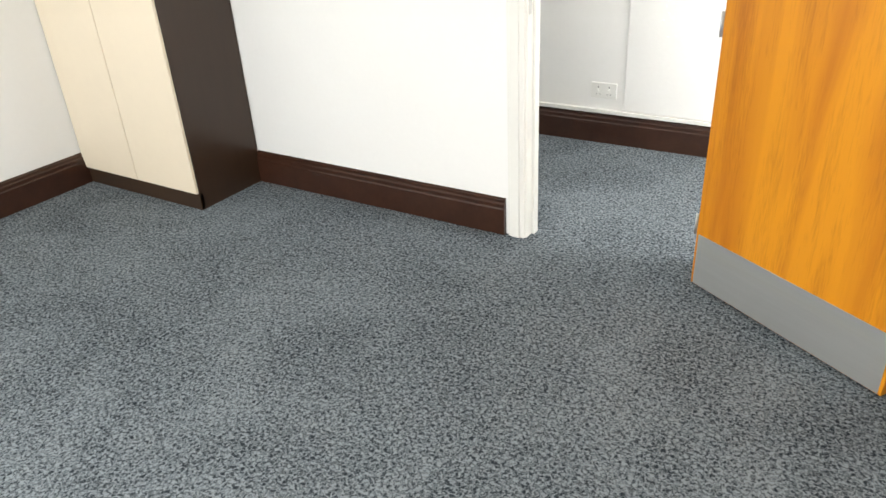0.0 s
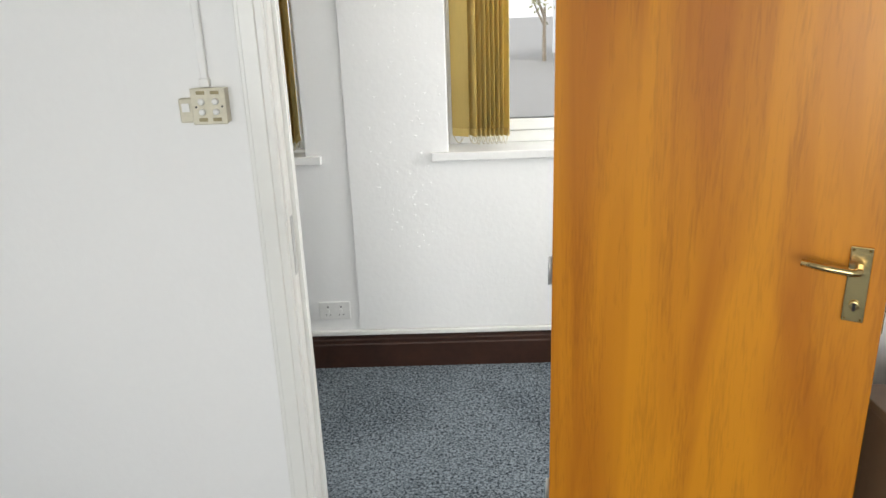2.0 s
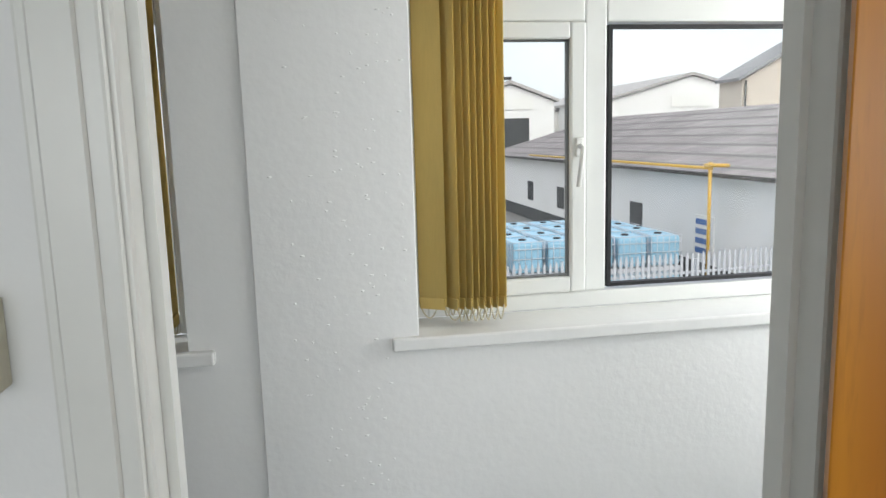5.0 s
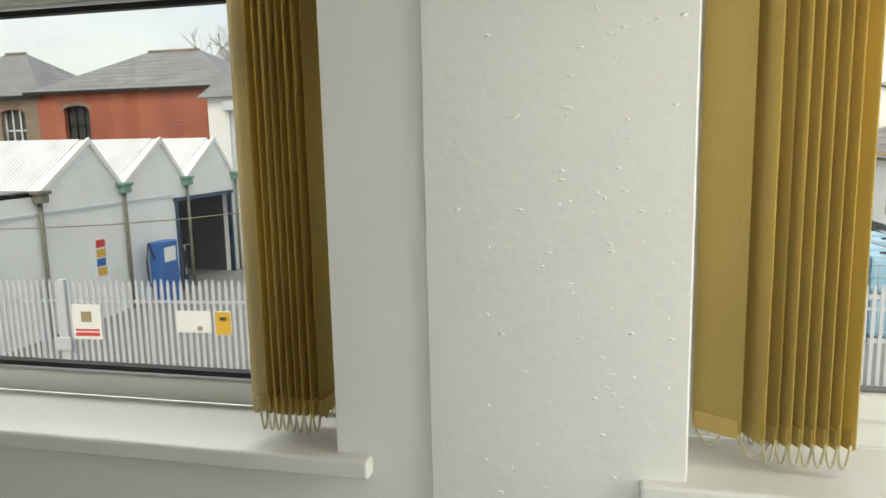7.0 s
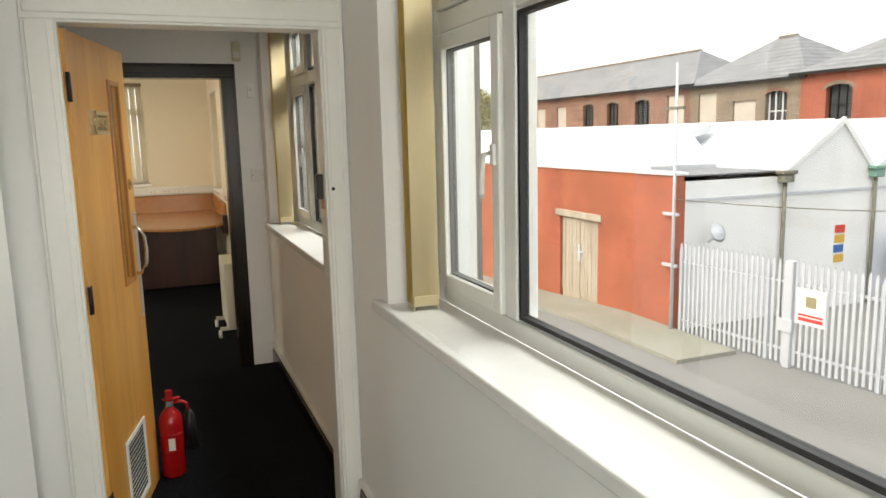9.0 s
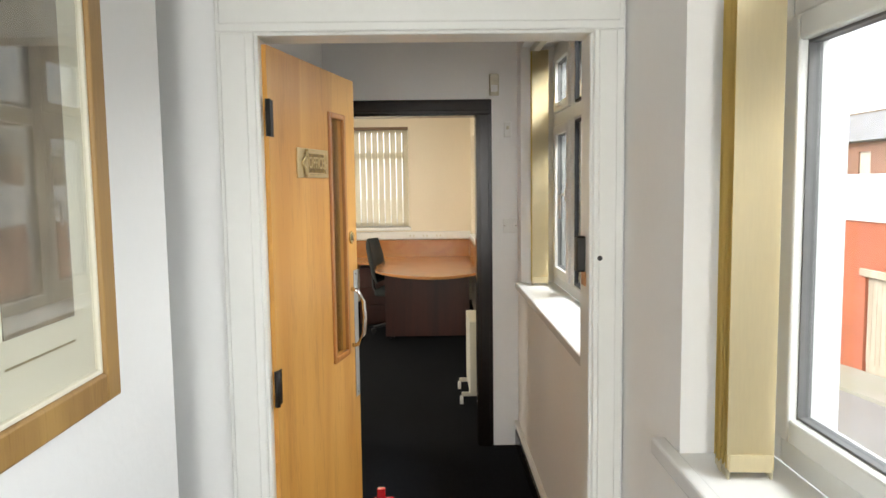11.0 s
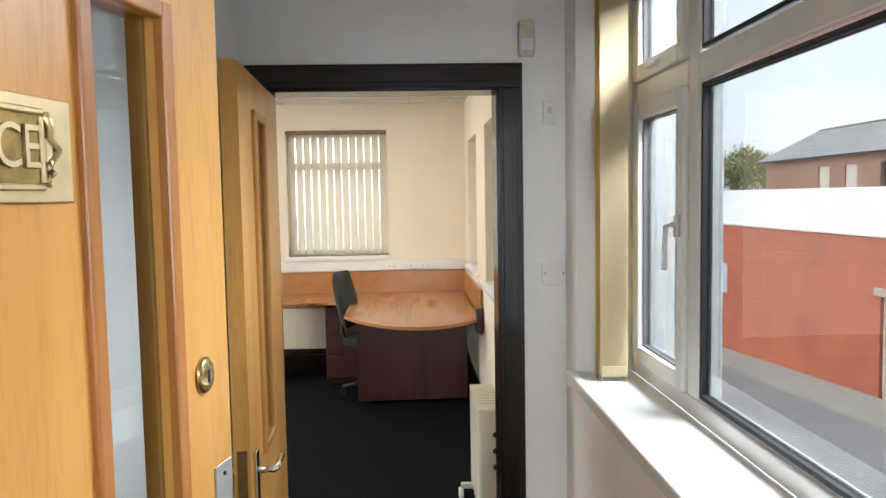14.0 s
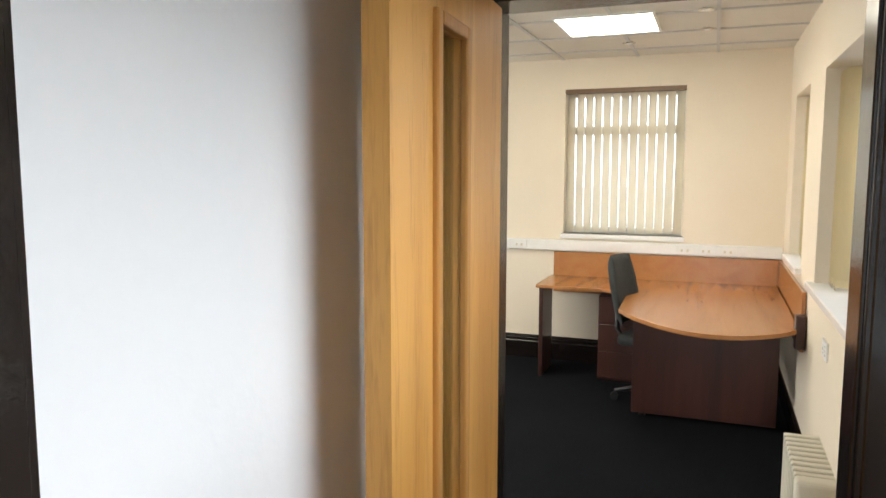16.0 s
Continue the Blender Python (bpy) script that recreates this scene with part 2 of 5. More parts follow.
M = {
    "wall": mat("white_emulsion", (0.84, 0.84, 0.825), 0.62, var=0.015, scale=2, fine=45, bump=0.22, depth=0.003),
    "plaster": mat("rough_white_emulsion", (0.84, 0.84, 0.825), 0.5, var=0.02, scale=3, fine=40, bump=0.3, depth=0.004),
    "cream": mat("cream_emulsion", (0.78, 0.70, 0.56), 0.65, var=0.02, scale=2, fine=45, bump=0.2, depth=0.003),
    "gloss": mat("white_gloss", (0.80, 0.80, 0.76), 0.28, var=0.03, scale=5, fine=30, bump=0.08),
    "upvc": mat("white_upvc", (0.80, 0.81, 0.78), 0.3, var=0.02, scale=4, fine=20, bump=0.02),
    "sill": mat("white_sill", (0.84, 0.84, 0.82), 0.22, var=0.03, scale=5, fine=40, bump=0.05),
    "carpet": carpet("blue_grey_carpet", (0.026, 0.036, 0.046), (0.30, 0.345, 0.38)),
    # darker copy of the same carpet, with the dimness put into the colour
    "carpet_darkened": carpet("darkened_carpet", (0.0025, 0.003, 0.004), (0.010, 0.012, 0.016)),
    "skirting": mat("brown_gloss", (0.052, 0.021, 0.012), 0.28, var=0.25, scale=9, fine=50, bump=0.1),
    "dark_frame": mat("black_brown_gloss", (0.012, 0.008, 0.007), 0.2, var=0.2, scale=6, fine=50, bump=0.15),
    "orange": wood("orange_veneer", (0.68, 0.27, 0.012), (0.44, 0.135, 0.005), 0.36),
    "oak": wood("pale_veneer", (0.68, 0.355, 0.085), (0.57, 0.265, 0.048), 0.36),
    "oak_edge": wood("door_edge", (0.50, 0.24, 0.055), (0.40, 0.17, 0.035), 0.45),
    "bead": wood("bead", (0.46, 0.185, 0.04), (0.36, 0.13, 0.025), 0.35),
    "frame_oak": wood("picture_oak", (0.40, 0.24, 0.075), (0.27, 0.145, 0.04), 0.5),
    "desk": wood("cherry_top", (0.42, 0.19, 0.06), (0.38, 0.16, 0.048), 0.25, axis=0, grain=0.3),
    "desk_panel": wood("mahogany", (0.055, 0.014, 0.008), (0.03, 0.008, 0.005), 0.4),
    "desk_edge": mat("desk_lip", (0.50, 0.24, 0.10), 0.35, var=0.1),
    "steel": mat("brushed_steel", (0.60, 0.61, 0.60), 0.42, 0.75, var=0.06, scale=3, fine=90, bump=0.05, stretch=(0.05, 1, 1)),
    "chrome": mat("chrome", (0.75, 0.74, 0.72), 0.14, 1.0, var=0.03),
    "brass": mat("brass", (0.72, 0.55, 0.26), 0.22, 1.0, var=0.08, scale=20),
    "brass_dark": mat("brass_dark", (0.20, 0.12, 0.03), 0.4, 0.9, var=0.2, scale=30),
    "brass_mid": mat("brass_mid", (0.36, 0.23, 0.075), 0.4, 0.85, var=0.25, scale=60),
    "brass_sign": mat("brass_sign", (0.78, 0.62, 0.34), 0.32, 0.85, var=0.08, scale=30),
    "iron": mat("dark_metal", (0.03, 0.028, 0.026), 0.4, 0.6, var=0.2, scale=20),
    "gasket": mat("grey_gasket", (0.16, 0.16, 0.155), 0.6, var=0.1),
    "rubber": mat("black_gasket", (0.012, 0.012, 0.013), 0.6, var=0.1),
    "cab_cream": mat("cream_laminate", (0.80, 0.70, 0.55), 0.4, var=0.02, scale=3, fine=30, bump=0.03),
    "cab_dark": mat("dark_brown_laminate", (0.045, 0.024, 0.013), 0.32, var=0.15, scale=3, fine=30, bump=0.04, stretch=(1, 1, 0.1)),
    "lam_brown": mat("brown_laminate", (0.20, 0.125, 0.07), 0.4, var=0.1, scale=6, fine=40, bump=0.04),
    "cream_plastic": mat("aged_plastic", (0.66, 0.62, 0.48), 0.4, var=0.08, scale=30),
    "white_plastic": mat("white_plastic", (0.80, 0.80, 0.77), 0.35, var=0.03, scale=20),
    "label": mat("tan_label", (0.36, 0.30, 0.16), 0.6, var=0.15, scale=50),
    "blind": fabric("mustard_blind", (0.74, 0.59, 0.23), (0.84, 0.64, 0.19), 0.42),
    # cream office cloth; also colours the window-lit outer slat of mustard stacks
    "blind_pale": fabric("cream_and_lit_blind", (0.80, 0.72, 0.50), (0.88, 0.78, 0.52), 0.5),
    "blind_open": fabric("translucent_blind", (0.78, 0.75, 0.64), (0.85, 0.80, 0.68), 0.6),
    "chain": mat("bead_chain", (0.66, 0.60, 0.42), 0.35, 0.2, var=0.2, scale=60),
    # glass colour slightly lowers the outdoor brightness seen through window A
    "glass_corridor": glassy("corridor_window_glass", (0.90, 0.91, 0.91)),
    "glass": glassy("window_glass", (0.97, 0.98, 0.97)),
    # grey put into the glass to dim the bright outdoors behind window C
    "glass_dimmed": glassy("view_dimming_glass", (0.60, 0.61, 0.61)),
    "glass_dark": glassy("vision_glass", (0.80, 0.83, 0.82)),
    "tile": mat("ceiling_tile", (0.74, 0.71, 0.64), 0.9, var=0.04, scale=3, fine=140, bump=0.4, depth=0.003),
    "tbar": mat("ceiling_bar", (0.55, 0.55, 0.53), 0.4, 0.1, var=0.03),
    "panel_glow": glow("lit_diffuser", (1, 0.90, 0.70), 4.6),
    "red": mat("red_enamel", (0.46, 0.008, 0.012), 0.22, var=0.1, scale=8),
    "black": mat("black_plastic", (0.014, 0.014, 0.016), 0.45, var=0.2, scale=20),
    "seat_cloth": mat("charcoal_cloth", (0.035, 0.042, 0.04), 0.9, var=0.2, scale=30, fine=200, bump=0.4),
    "heater": mat("heater_enamel", (0.70, 0.68, 0.58), 0.35, var=0.03),
    "ivory": mat("ivory_mount", (0.76, 0.72, 0.60), 0.8, var=0.03),
    "print": mat("faded_print", (0.40, 0.33, 0.24), 0.5, var=0.25, scale=4, fine=20, col2=(0.13, 0.11, 0.09), stretch=(1, 1, 0.7), bump=0.0),
    # outdoors
    "asphalt": mat("asphalt", (0.24, 0.235, 0.225), 0.9, var=0.12, scale=0.5, fine=30, bump=0.3),
    "paving": mat("pavement", (0.34, 0.32, 0.28), 0.9, var=0.15, scale=0.9, fine=20, bump=0.3, col2=(0.24, 0.25, 0.19)),
    "brick": brickwork("orange_brick", (0.47, 0.115, 0.055), (0.38, 0.085, 0.042), (0.36, 0.17, 0.11)),
    "brick_far": brickwork("red_brick", (0.42, 0.115, 0.065), (0.34, 0.09, 0.055), (0.33, 0.15, 0.10), 1.2),
    "stone": brickwork("stone_wall", (0.30, 0.23, 0.16), (0.20, 0.15, 0.11), (0.26, 0.22, 0.17), 2.2),
    "brown_brick": brickwork("brown_brick", (0.30, 0.15, 0.10), (0.24, 0.12, 0.085), (0.28, 0.19, 0.15), 1.2),
    "white_brick": mat("white_painted_brick", (0.80, 0.80, 0.79), 0.8, var=0.05, scale=0.8, fine=12, bump=0.4, col2=(0.66, 0.66, 0.62), spread=(0.2, 0.5)),
    "white_roof": ribbed("white_sheeting", (0.80, 0.81, 0.83), (0.68, 0.69, 0.70), 0.15, "X"),
    "slate": ribbed("slate", (0.29, 0.29, 0.30), (0.20, 0.205, 0.21), 0.28, "Z"),
    "slate_low": brickwork("concrete_tiles", (0.27, 0.24, 0.24), (0.21, 0.19, 0.195), (0.12, 0.11, 0.11), 4.5),
    "galv": mat("galvanised", (0.62, 0.64, 0.68), 0.5, 0.25, var=0.08, scale=3, fine=30),
    "blue": mat("blue_paint", (0.02, 0.13, 0.42), 0.5, var=0.1, scale=3),
    "navy": mat("navy_paint", (0.015, 0.045, 0.11), 0.5, var=0.1),
    "ibc": mat("pale_blue_tank", (0.30, 0.55, 0.72), 0.4, var=0.12, scale=2),
    "old_door": mat("weathered_door", (0.55, 0.49, 0.40), 0.85, var=0.2, scale=3, fine=30, stretch=(1, 1, 0.2), col2=(0.33, 0.27, 0.20)),
    "yellow": mat("yellow_paint", (0.70, 0.42, 0.04), 0.5, var=0.1),
    # near-black for shade inside openings; also for dark bases and plinths
    "shade": mat("interior_shade_and_dark_base", (0.06, 0.065, 0.07), 0.9, var=0.2, scale=1),
    "grey_pier": mat("grey_render", (0.20, 0.19, 0.18), 0.85, var=0.15, scale=2, fine=25, stretch=(1, 1, 0.2), col2=(0.16, 0.155, 0.15)),
    "signred": mat("sign_red", (0.60, 0.05, 0.04), 0.5, var=0.02),
    "drain": mat("rusty_downpipe", (0.24, 0.25, 0.20), 0.7, var=0.2, scale=5, col2=(0.12, 0.09, 0.06)),
    "verdigris": mat("green_hopper", (0.22, 0.40, 0.32), 0.7, var=0.2, scale=8),
    "bark": mat("bark", (0.30, 0.25, 0.19), 0.9, var=0.2, scale=4),
    "leaf": mat("spring_leaf", (0.40, 0.40, 0.19), 0.8, var=0.25, scale=0.5),
    "stone_house": mat("pale_render", (0.62, 0.55, 0.46), 0.85, var=0.1, scale=1.5),
    "roof_pale": ribbed("pale_sheeting", (0.50, 0.48, 0.46), (0.40, 0.38, 0.37), 0.3, "Y"),
}

# ---- builders ----


def add_box(bm, a, b, bevel=0.0, seg=1):
    """One box from corner a to corner b, with rounded edges on request."""
    lo, hi = [min(p, q) for p, q in zip(a, b)], [max(p, q) for p, q in zip(a, b)]
    vs = [bm.verts.new((x, y, z)) for x in (lo[0], hi[0]) for y in (lo[1], hi[1]) for z in (lo[2], hi[2])]
    fs = [bm.faces.new([vs[i] for i in f]) for f in ((0, 1, 3, 2), (4, 6, 7, 5), (0, 4, 5, 1), (2, 3, 7, 6), (0, 2, 6, 4), (1, 5, 7, 3))]
    if bevel:
        es = list({e for f in fs for e in f.edges})
        bmesh.ops.bevel(bm, geom=es, offset=bevel, segments=seg, affect="EDGES", profile=0.5)
    return bm


def boxes(*rows, bevel=0.0, seg=1):
    bm = bmesh.new()
    for a, b in rows:
        add_box(bm, a, b, bevel, seg)
    return bm


def add_tube(bm, pts, r, n=10, r2=None, cap=True):
    """A round bar along a line of points."""
    pts = [Vector(p) for p in pts]
    rings = []
    for i, p in enumerate(pts):
        d = (pts[min(i + 1, len(pts) - 1)] - pts[max(i - 1, 0)]).normalized()
        u = d.cross(Vector((0, 0, 1)) if abs(d.z) < 0.9 else Vector((1, 0, 0))).normalized()
        v = d.cross(u)
        k = r if r2 is None else r + (r2 - r) * i / (len(pts) - 1)
        rings.append([bm.verts.new(p + k * (math.cos(a) * u + math.sin(a) * v)) for a in (2 * math.pi * j / n for j in range(n))])
    for a, b in zip(rings, rings[1:]):
        for j in range(n):
            f = bm.faces.new((a[j], a[(j + 1) % n], b[(j + 1) % n], b[j]))
            f.smooth = True
    if cap:
        bm.faces.new(rings[0][::-1])
        bm.faces.new(rings[-1])
    return bm


def tube(pts, r, n=10, r2=None):
    return add_tube(bmesh.new(), pts, r, n, r2)


def lathe(profile, n=20, at=(0, 0, 0)):
    """A turned shape round z from (radius, height) pairs."""
    bm = bmesh.new()
    rings = [[bm.verts.new((at[0] + r * math.cos(2 * math.pi * j / n), at[1] + r * math.sin(2 * math.pi * j / n), at[2] + z)) for j in range(n)] for r, z in profile]
    for a, b in zip(rings, rings[1:]):
        for j in range(n):
            f = bm.faces.new((a[j], a[(j + 1) % n], b[(j + 1) % n], b[j]))
            f.smooth = True
    bm.faces.new(rings[0][::-1])
    bm.faces.new(rings[-1])
    return bm


def prism(outline, axis, lo, hi, bevel=0.0):
    """A closed outline drawn out along an axis (0 x, 1 y, 2 z)."""
    bm = bmesh.new()

    def at(p, k):
        q = list(p)
        q.insert(axis, k)
        return q
    a = [bm.verts.new(at(p, lo)) for p in outline]
    b = [bm.verts.new(at(p, hi)) for p in outline]
    bm.faces.new(a)
    bm.faces.new(b[::-1])
    for i in range(len(a)):
        j = (i + 1) % len(a)
        bm.faces.new((a[i], b[i], b[j], a[j]))
    bmesh.ops.recalc_face_normals(bm, faces=bm.faces)
    if bevel:
        bmesh.ops.bevel(bm, geom=list(bm.edges), offset=bevel, segments=2, affect="EDGES", profile=0.5)
    return bm


def mesh_of(name, bm, material):
    bmesh.ops.recalc_face_normals(bm, faces=bm.faces)
    me = bpy.data.meshes.new(name)
    bm.to_mesh(me)
    bm.free()
    me.materials.append(M[material])
    return me


def part(name, bm, material, parent, label=""):
    ob = new(name, mesh_of(name, bm, material))
    ob.parent = parent
    if label:
        ob["label"] = label
    return ob


def solid(name, bm, material, label="", category="", group="", kind=""):
    return tagged(new(name, mesh_of(name, bm, material)), label, category, group, kind)


def thing(name, label, category, at=(0, 0, 0), rz=0.0, group="", kind=""):
    ob = new(name)
    ob.matrix_basis = pose(*at, 0, 0, rz)
    return tagged(ob, label, category, group, kind)


def wall(name, axis, lo, hi, a, b, top, material, holes=(), bottom=0.0, label="", extra=None):
    """A wall that runs along an axis from a to b, between lo and hi across it, with openings (from, to, sill, head)."""
    top += 0.03
    bm = bmesh.new()

    def put(p, q, z0, z1):
        if q - p > 0.001 and z1 - z0 > 0.001:
            add_box(bm, (p, lo, z0) if axis == 0 else (lo, p, z0), (q, hi, z1) if axis == 0 else (hi, q, z1))
    at = a
    for p, q, s, h in sorted(holes):
        put(at, p, bottom, top)
        put(p, q, bottom, s)
        put(p, q, h, top)
        at = q
    put(at, b, bottom, top)
    return solid(name, bm, material, label, "wall", kind="structure")


# ---- structure ----
CEIL, GROUND = 2.54, -3.9
WALL_A, WALL_B = 2.36, 2.46          # partition between the first room and the corridor
WIN_IN, WIN_OUT = 3.61, 3.95         # outer wall
D2X, D3X, FARX = -4.19, -6.565, -10.95
HEAD, SILL = 2.38, 1.035
WINS = {"A": (-3.73, -1.655, -3.175), "B": (-1.022, 1.0, -0.42), "C": (-6.40, -4.55, -5.87)}
OFFY = 3.58

solid("floor", boxes(((-4.24, -2.0, -0.1), (1.4, 3.95, 0))), "carpet", "worn blue-grey flecked carpet", "floor", kind="structure")
solid("floor_office", boxes(((-11.2, -2.0, -0.1), (-4.24, 3.95, 0))), "carpet_darkened", "office carpet, its dimness coloured in as near-black", "floor", kind="structure")
wall("wall_partition", 0, WALL_A, WALL_B, -3.95, 1.25, CEIL, "wall", [(-1.48, -0.675, 0, 2.03)], label="white painted partition with a doorway")
wall("wall_outer", 0, WIN_IN, WIN_OUT, -6.74, 1.25, CEIL + 0.3, "wall", [(a, b, SILL - 0.035, HEAD) for a, b, c in WINS.values()], bottom=GROUND, label="white painted outer wall with three windows")
wall("wall_room_west", 1, -4.0, -3.9, -2.0, WALL_A, CEIL, "wall", label="plain white wall")
# openings in the east and south walls are added, unseen, for fill lamps
wall("wall_east", 1, 1.25, 1.4, -2.0, 3.95, CEIL, "wall", [(2.6, 3.46, 1.0, 2.4)], label="plain white wall with an added opening for a fill lamp")
wall("wall_south", 0, -2.15, -2.0, -11.2, 1.4, CEIL, "wall", [(-3.0, 0.2, 0.95, 2.25), (-9.7, -7.1, 0.95, 2.25)], label="white wall with two added openings for fill lamps")
wall("wall_corridor_west", 1, D2X - 0.11, D2X, WALL_A, WIN_IN, CEIL, "wall", [(2.605, 3.545, 0, 2.04)], label="white wall with a doorway")
wall("wall_corridor_side", 0, 2.34, WALL_B, D3X, D2X - 0.11, CEIL, "wall", [(-5.295, -4.495, 0, 2.02)], label="white corridor side wall")
wall("wall_office_door", 1, D3X - 0.14, D3X, -2.0, WIN_IN, CEIL, "wall", [(2.53, 3.395, 0, 2.04)], label="white wall round the dark door frame")
wall("wall_office_window", 0, OFFY, OFFY + 0.34, -11.2, D3X - 0.14, CEIL + 0.3, "cream", [(-10.55, -9.75, SILL - 0.035, 2.15), (-9.10, -7.75, SILL - 0.035, 2.15)], bottom=GROUND, label="cream office wall with two windows")
wall("wall_office_far", 1, FARX - 0.25, FARX, -2.0, OFFY, CEIL, "cream", [(1.87, 2.83, 1.10, 2.30)], label="cream office end wall with a window")
wall("wall_store", 0, -1.0, -0.9, D3X, -4.0, CEIL, "wall", label="plain white wall")


def ceiling(name, x0, x1, y0, y1, z, label, ox=0.0, oy=0.0):
    bm = bmesh.new()
    add_box(bm, (x0, y0, z + 0.01), (x1, y1, z + 0.1))
    ob = solid(name, bm, "tile", label, "ceiling", kind="structure")
    bars = bmesh.new()
    x = x0 + ox
    while x < x1:
        add_box(bars, (x - 0.012, y0, z), (x + 0.012, y1, z + 0.012))
        x += 0.6
    y = y0 + oy
    while y < y1:
        add_box(bars, (x0, y - 0.012, z + 0.002), (x1, y + 0.012, z + 0.012))
        y += 0.6
    part("grid_bars", bars, "tbar", ob, "pale metal ceiling grid")


ceiling("ceiling_room", -3.9, 1.25, -2.0, WALL_A, CEIL, "white suspended ceiling tiles")
ceiling("ceiling_corridor", D2X - 0.05, 1.25, WALL_B, WIN_IN, CEIL, "white suspended ceiling tiles", 0.2, 0.3)
ceiling("ceiling_lobby", D3X, D2X - 0.11, WALL_B, WIN_IN, CEIL, "white suspended ceiling tiles", 0.3, 0.28)
ceiling("ceiling_office", FARX, D3X - 0.14, -2.0, OFFY, CEIL, "white suspended ceiling tiles with recessed lights", 0.35, 0.25)
solid("roof_slab", boxes(((-11.2, -2.2, CEIL + 0.3), (1.5, 4.25, CEIL + 0.45))), "grey_pier", "flat roof edge", "roof", kind="structure")


def skirting(x0, x1, y, side, material="skirting", h=0.168, along=0):
    """Moulded skirting board: plain board, step and rounded top."""
    s = side
    outline = [(y, 0), (y + s * 0.02, 0), (y + s * 0.02, h * 0.70), (y + s * 0.016, h * 0.74), (y + s * 0.016, h * 0.84), (y + s * 0.011, h * 0.88), (y + s * 0.010, h * 0.95), (y, h)]
    bm = prism(outline, along, x0, x1)
    return solid("baseboard", bm, material, "dark brown gloss moulded skirting board" if material == "skirting" else "black gloss skirting board", "skirting", kind="structure")


skirting(-3.005, -1.552, WALL_A, -1)
skirting(-0.60, 1.25, WALL_A, -1)
skirting(-2.0, 1.94, -3.9, 1, along=1)
skirting(D2X, 1.25, WIN_IN, -1)
skirting(D2X, -1.56, WALL_B, 1)
skirting(D3X, D2X - 0.11, WIN_IN, -1, "dark_frame", 0.13)
skirting(D3X, -5.365, WALL_B, 1, "dark_frame", 0.13)
skirting(-2.0, OFFY, FARX, 1, "dark_frame", 0.2, 1)
skirting(FARX, D3X - 0.14, OFFY, -1, "dark_frame", 0.15)
solid("trim", boxes(((D2X, WIN_IN - 0.022, 0.169), (1.25, WIN_IN, 0.192)), bevel=0.003), "gloss", "white cable strip above the skirting", "trim", kind="structure")
solid("trim", boxes(((D3X, WIN_IN - 0.024, 0.131), (D2X - 0.11, WIN_IN, 0.155)), bevel=0.003), "gloss", "white cable strip above the skirting", "trim", kind="structure")
# slightly proud plaster between the two corridor windows
solid("trim", prism([(-1.47, 0.195), (1.25, 0.195), (1.25, 0.996), (-1.024, 0.996), (-1.024, CEIL), (-1.47, CEIL)], 1, WIN_IN - 0.009, WIN_IN + 0.005, 0.003), "plaster", "rough white plaster pier with bumps", "wall", kind="structure")
blobs = bmesh.new()
rng = random.Random(4)
for i in range(170):
    x, z = rng.triangular(-1.43, -1.04, -1.10), rng.uniform(0.6, 2.3)
    if -1.10 < x and z < 1.06:
        continue
    bmesh.ops.create_icosphere(blobs, subdivisions=1, radius=1, matrix=Matrix.Translation((x, WIN_IN - 0.0088, z)) @ Matrix.Diagonal((rng.uniform(0.002, 0.008), 0.0018, rng.uniform(0.0015, 0.0035), 1)))
for f in blobs.faces:
    f.smooth = True
tagged(part("plaster_nibs", blobs, "plaster", bpy.data.objects["trim.002"], "small paint drips and plaster nibs"), kind="stuff")


# ---- windows ----
def frame_boxes(x0, x1, z0, z1, w, y0, y1):
    return [((x0, y0, z0), (x0 + w, y1, z1)), ((x1 - w, y0, z0), (x1, y1, z1)), ((x0 + w, y0, z0), (x1 - w, y1, z0 + w)), ((x0 + w, y0, z1 - w), (x1 - w, y1, z1))]


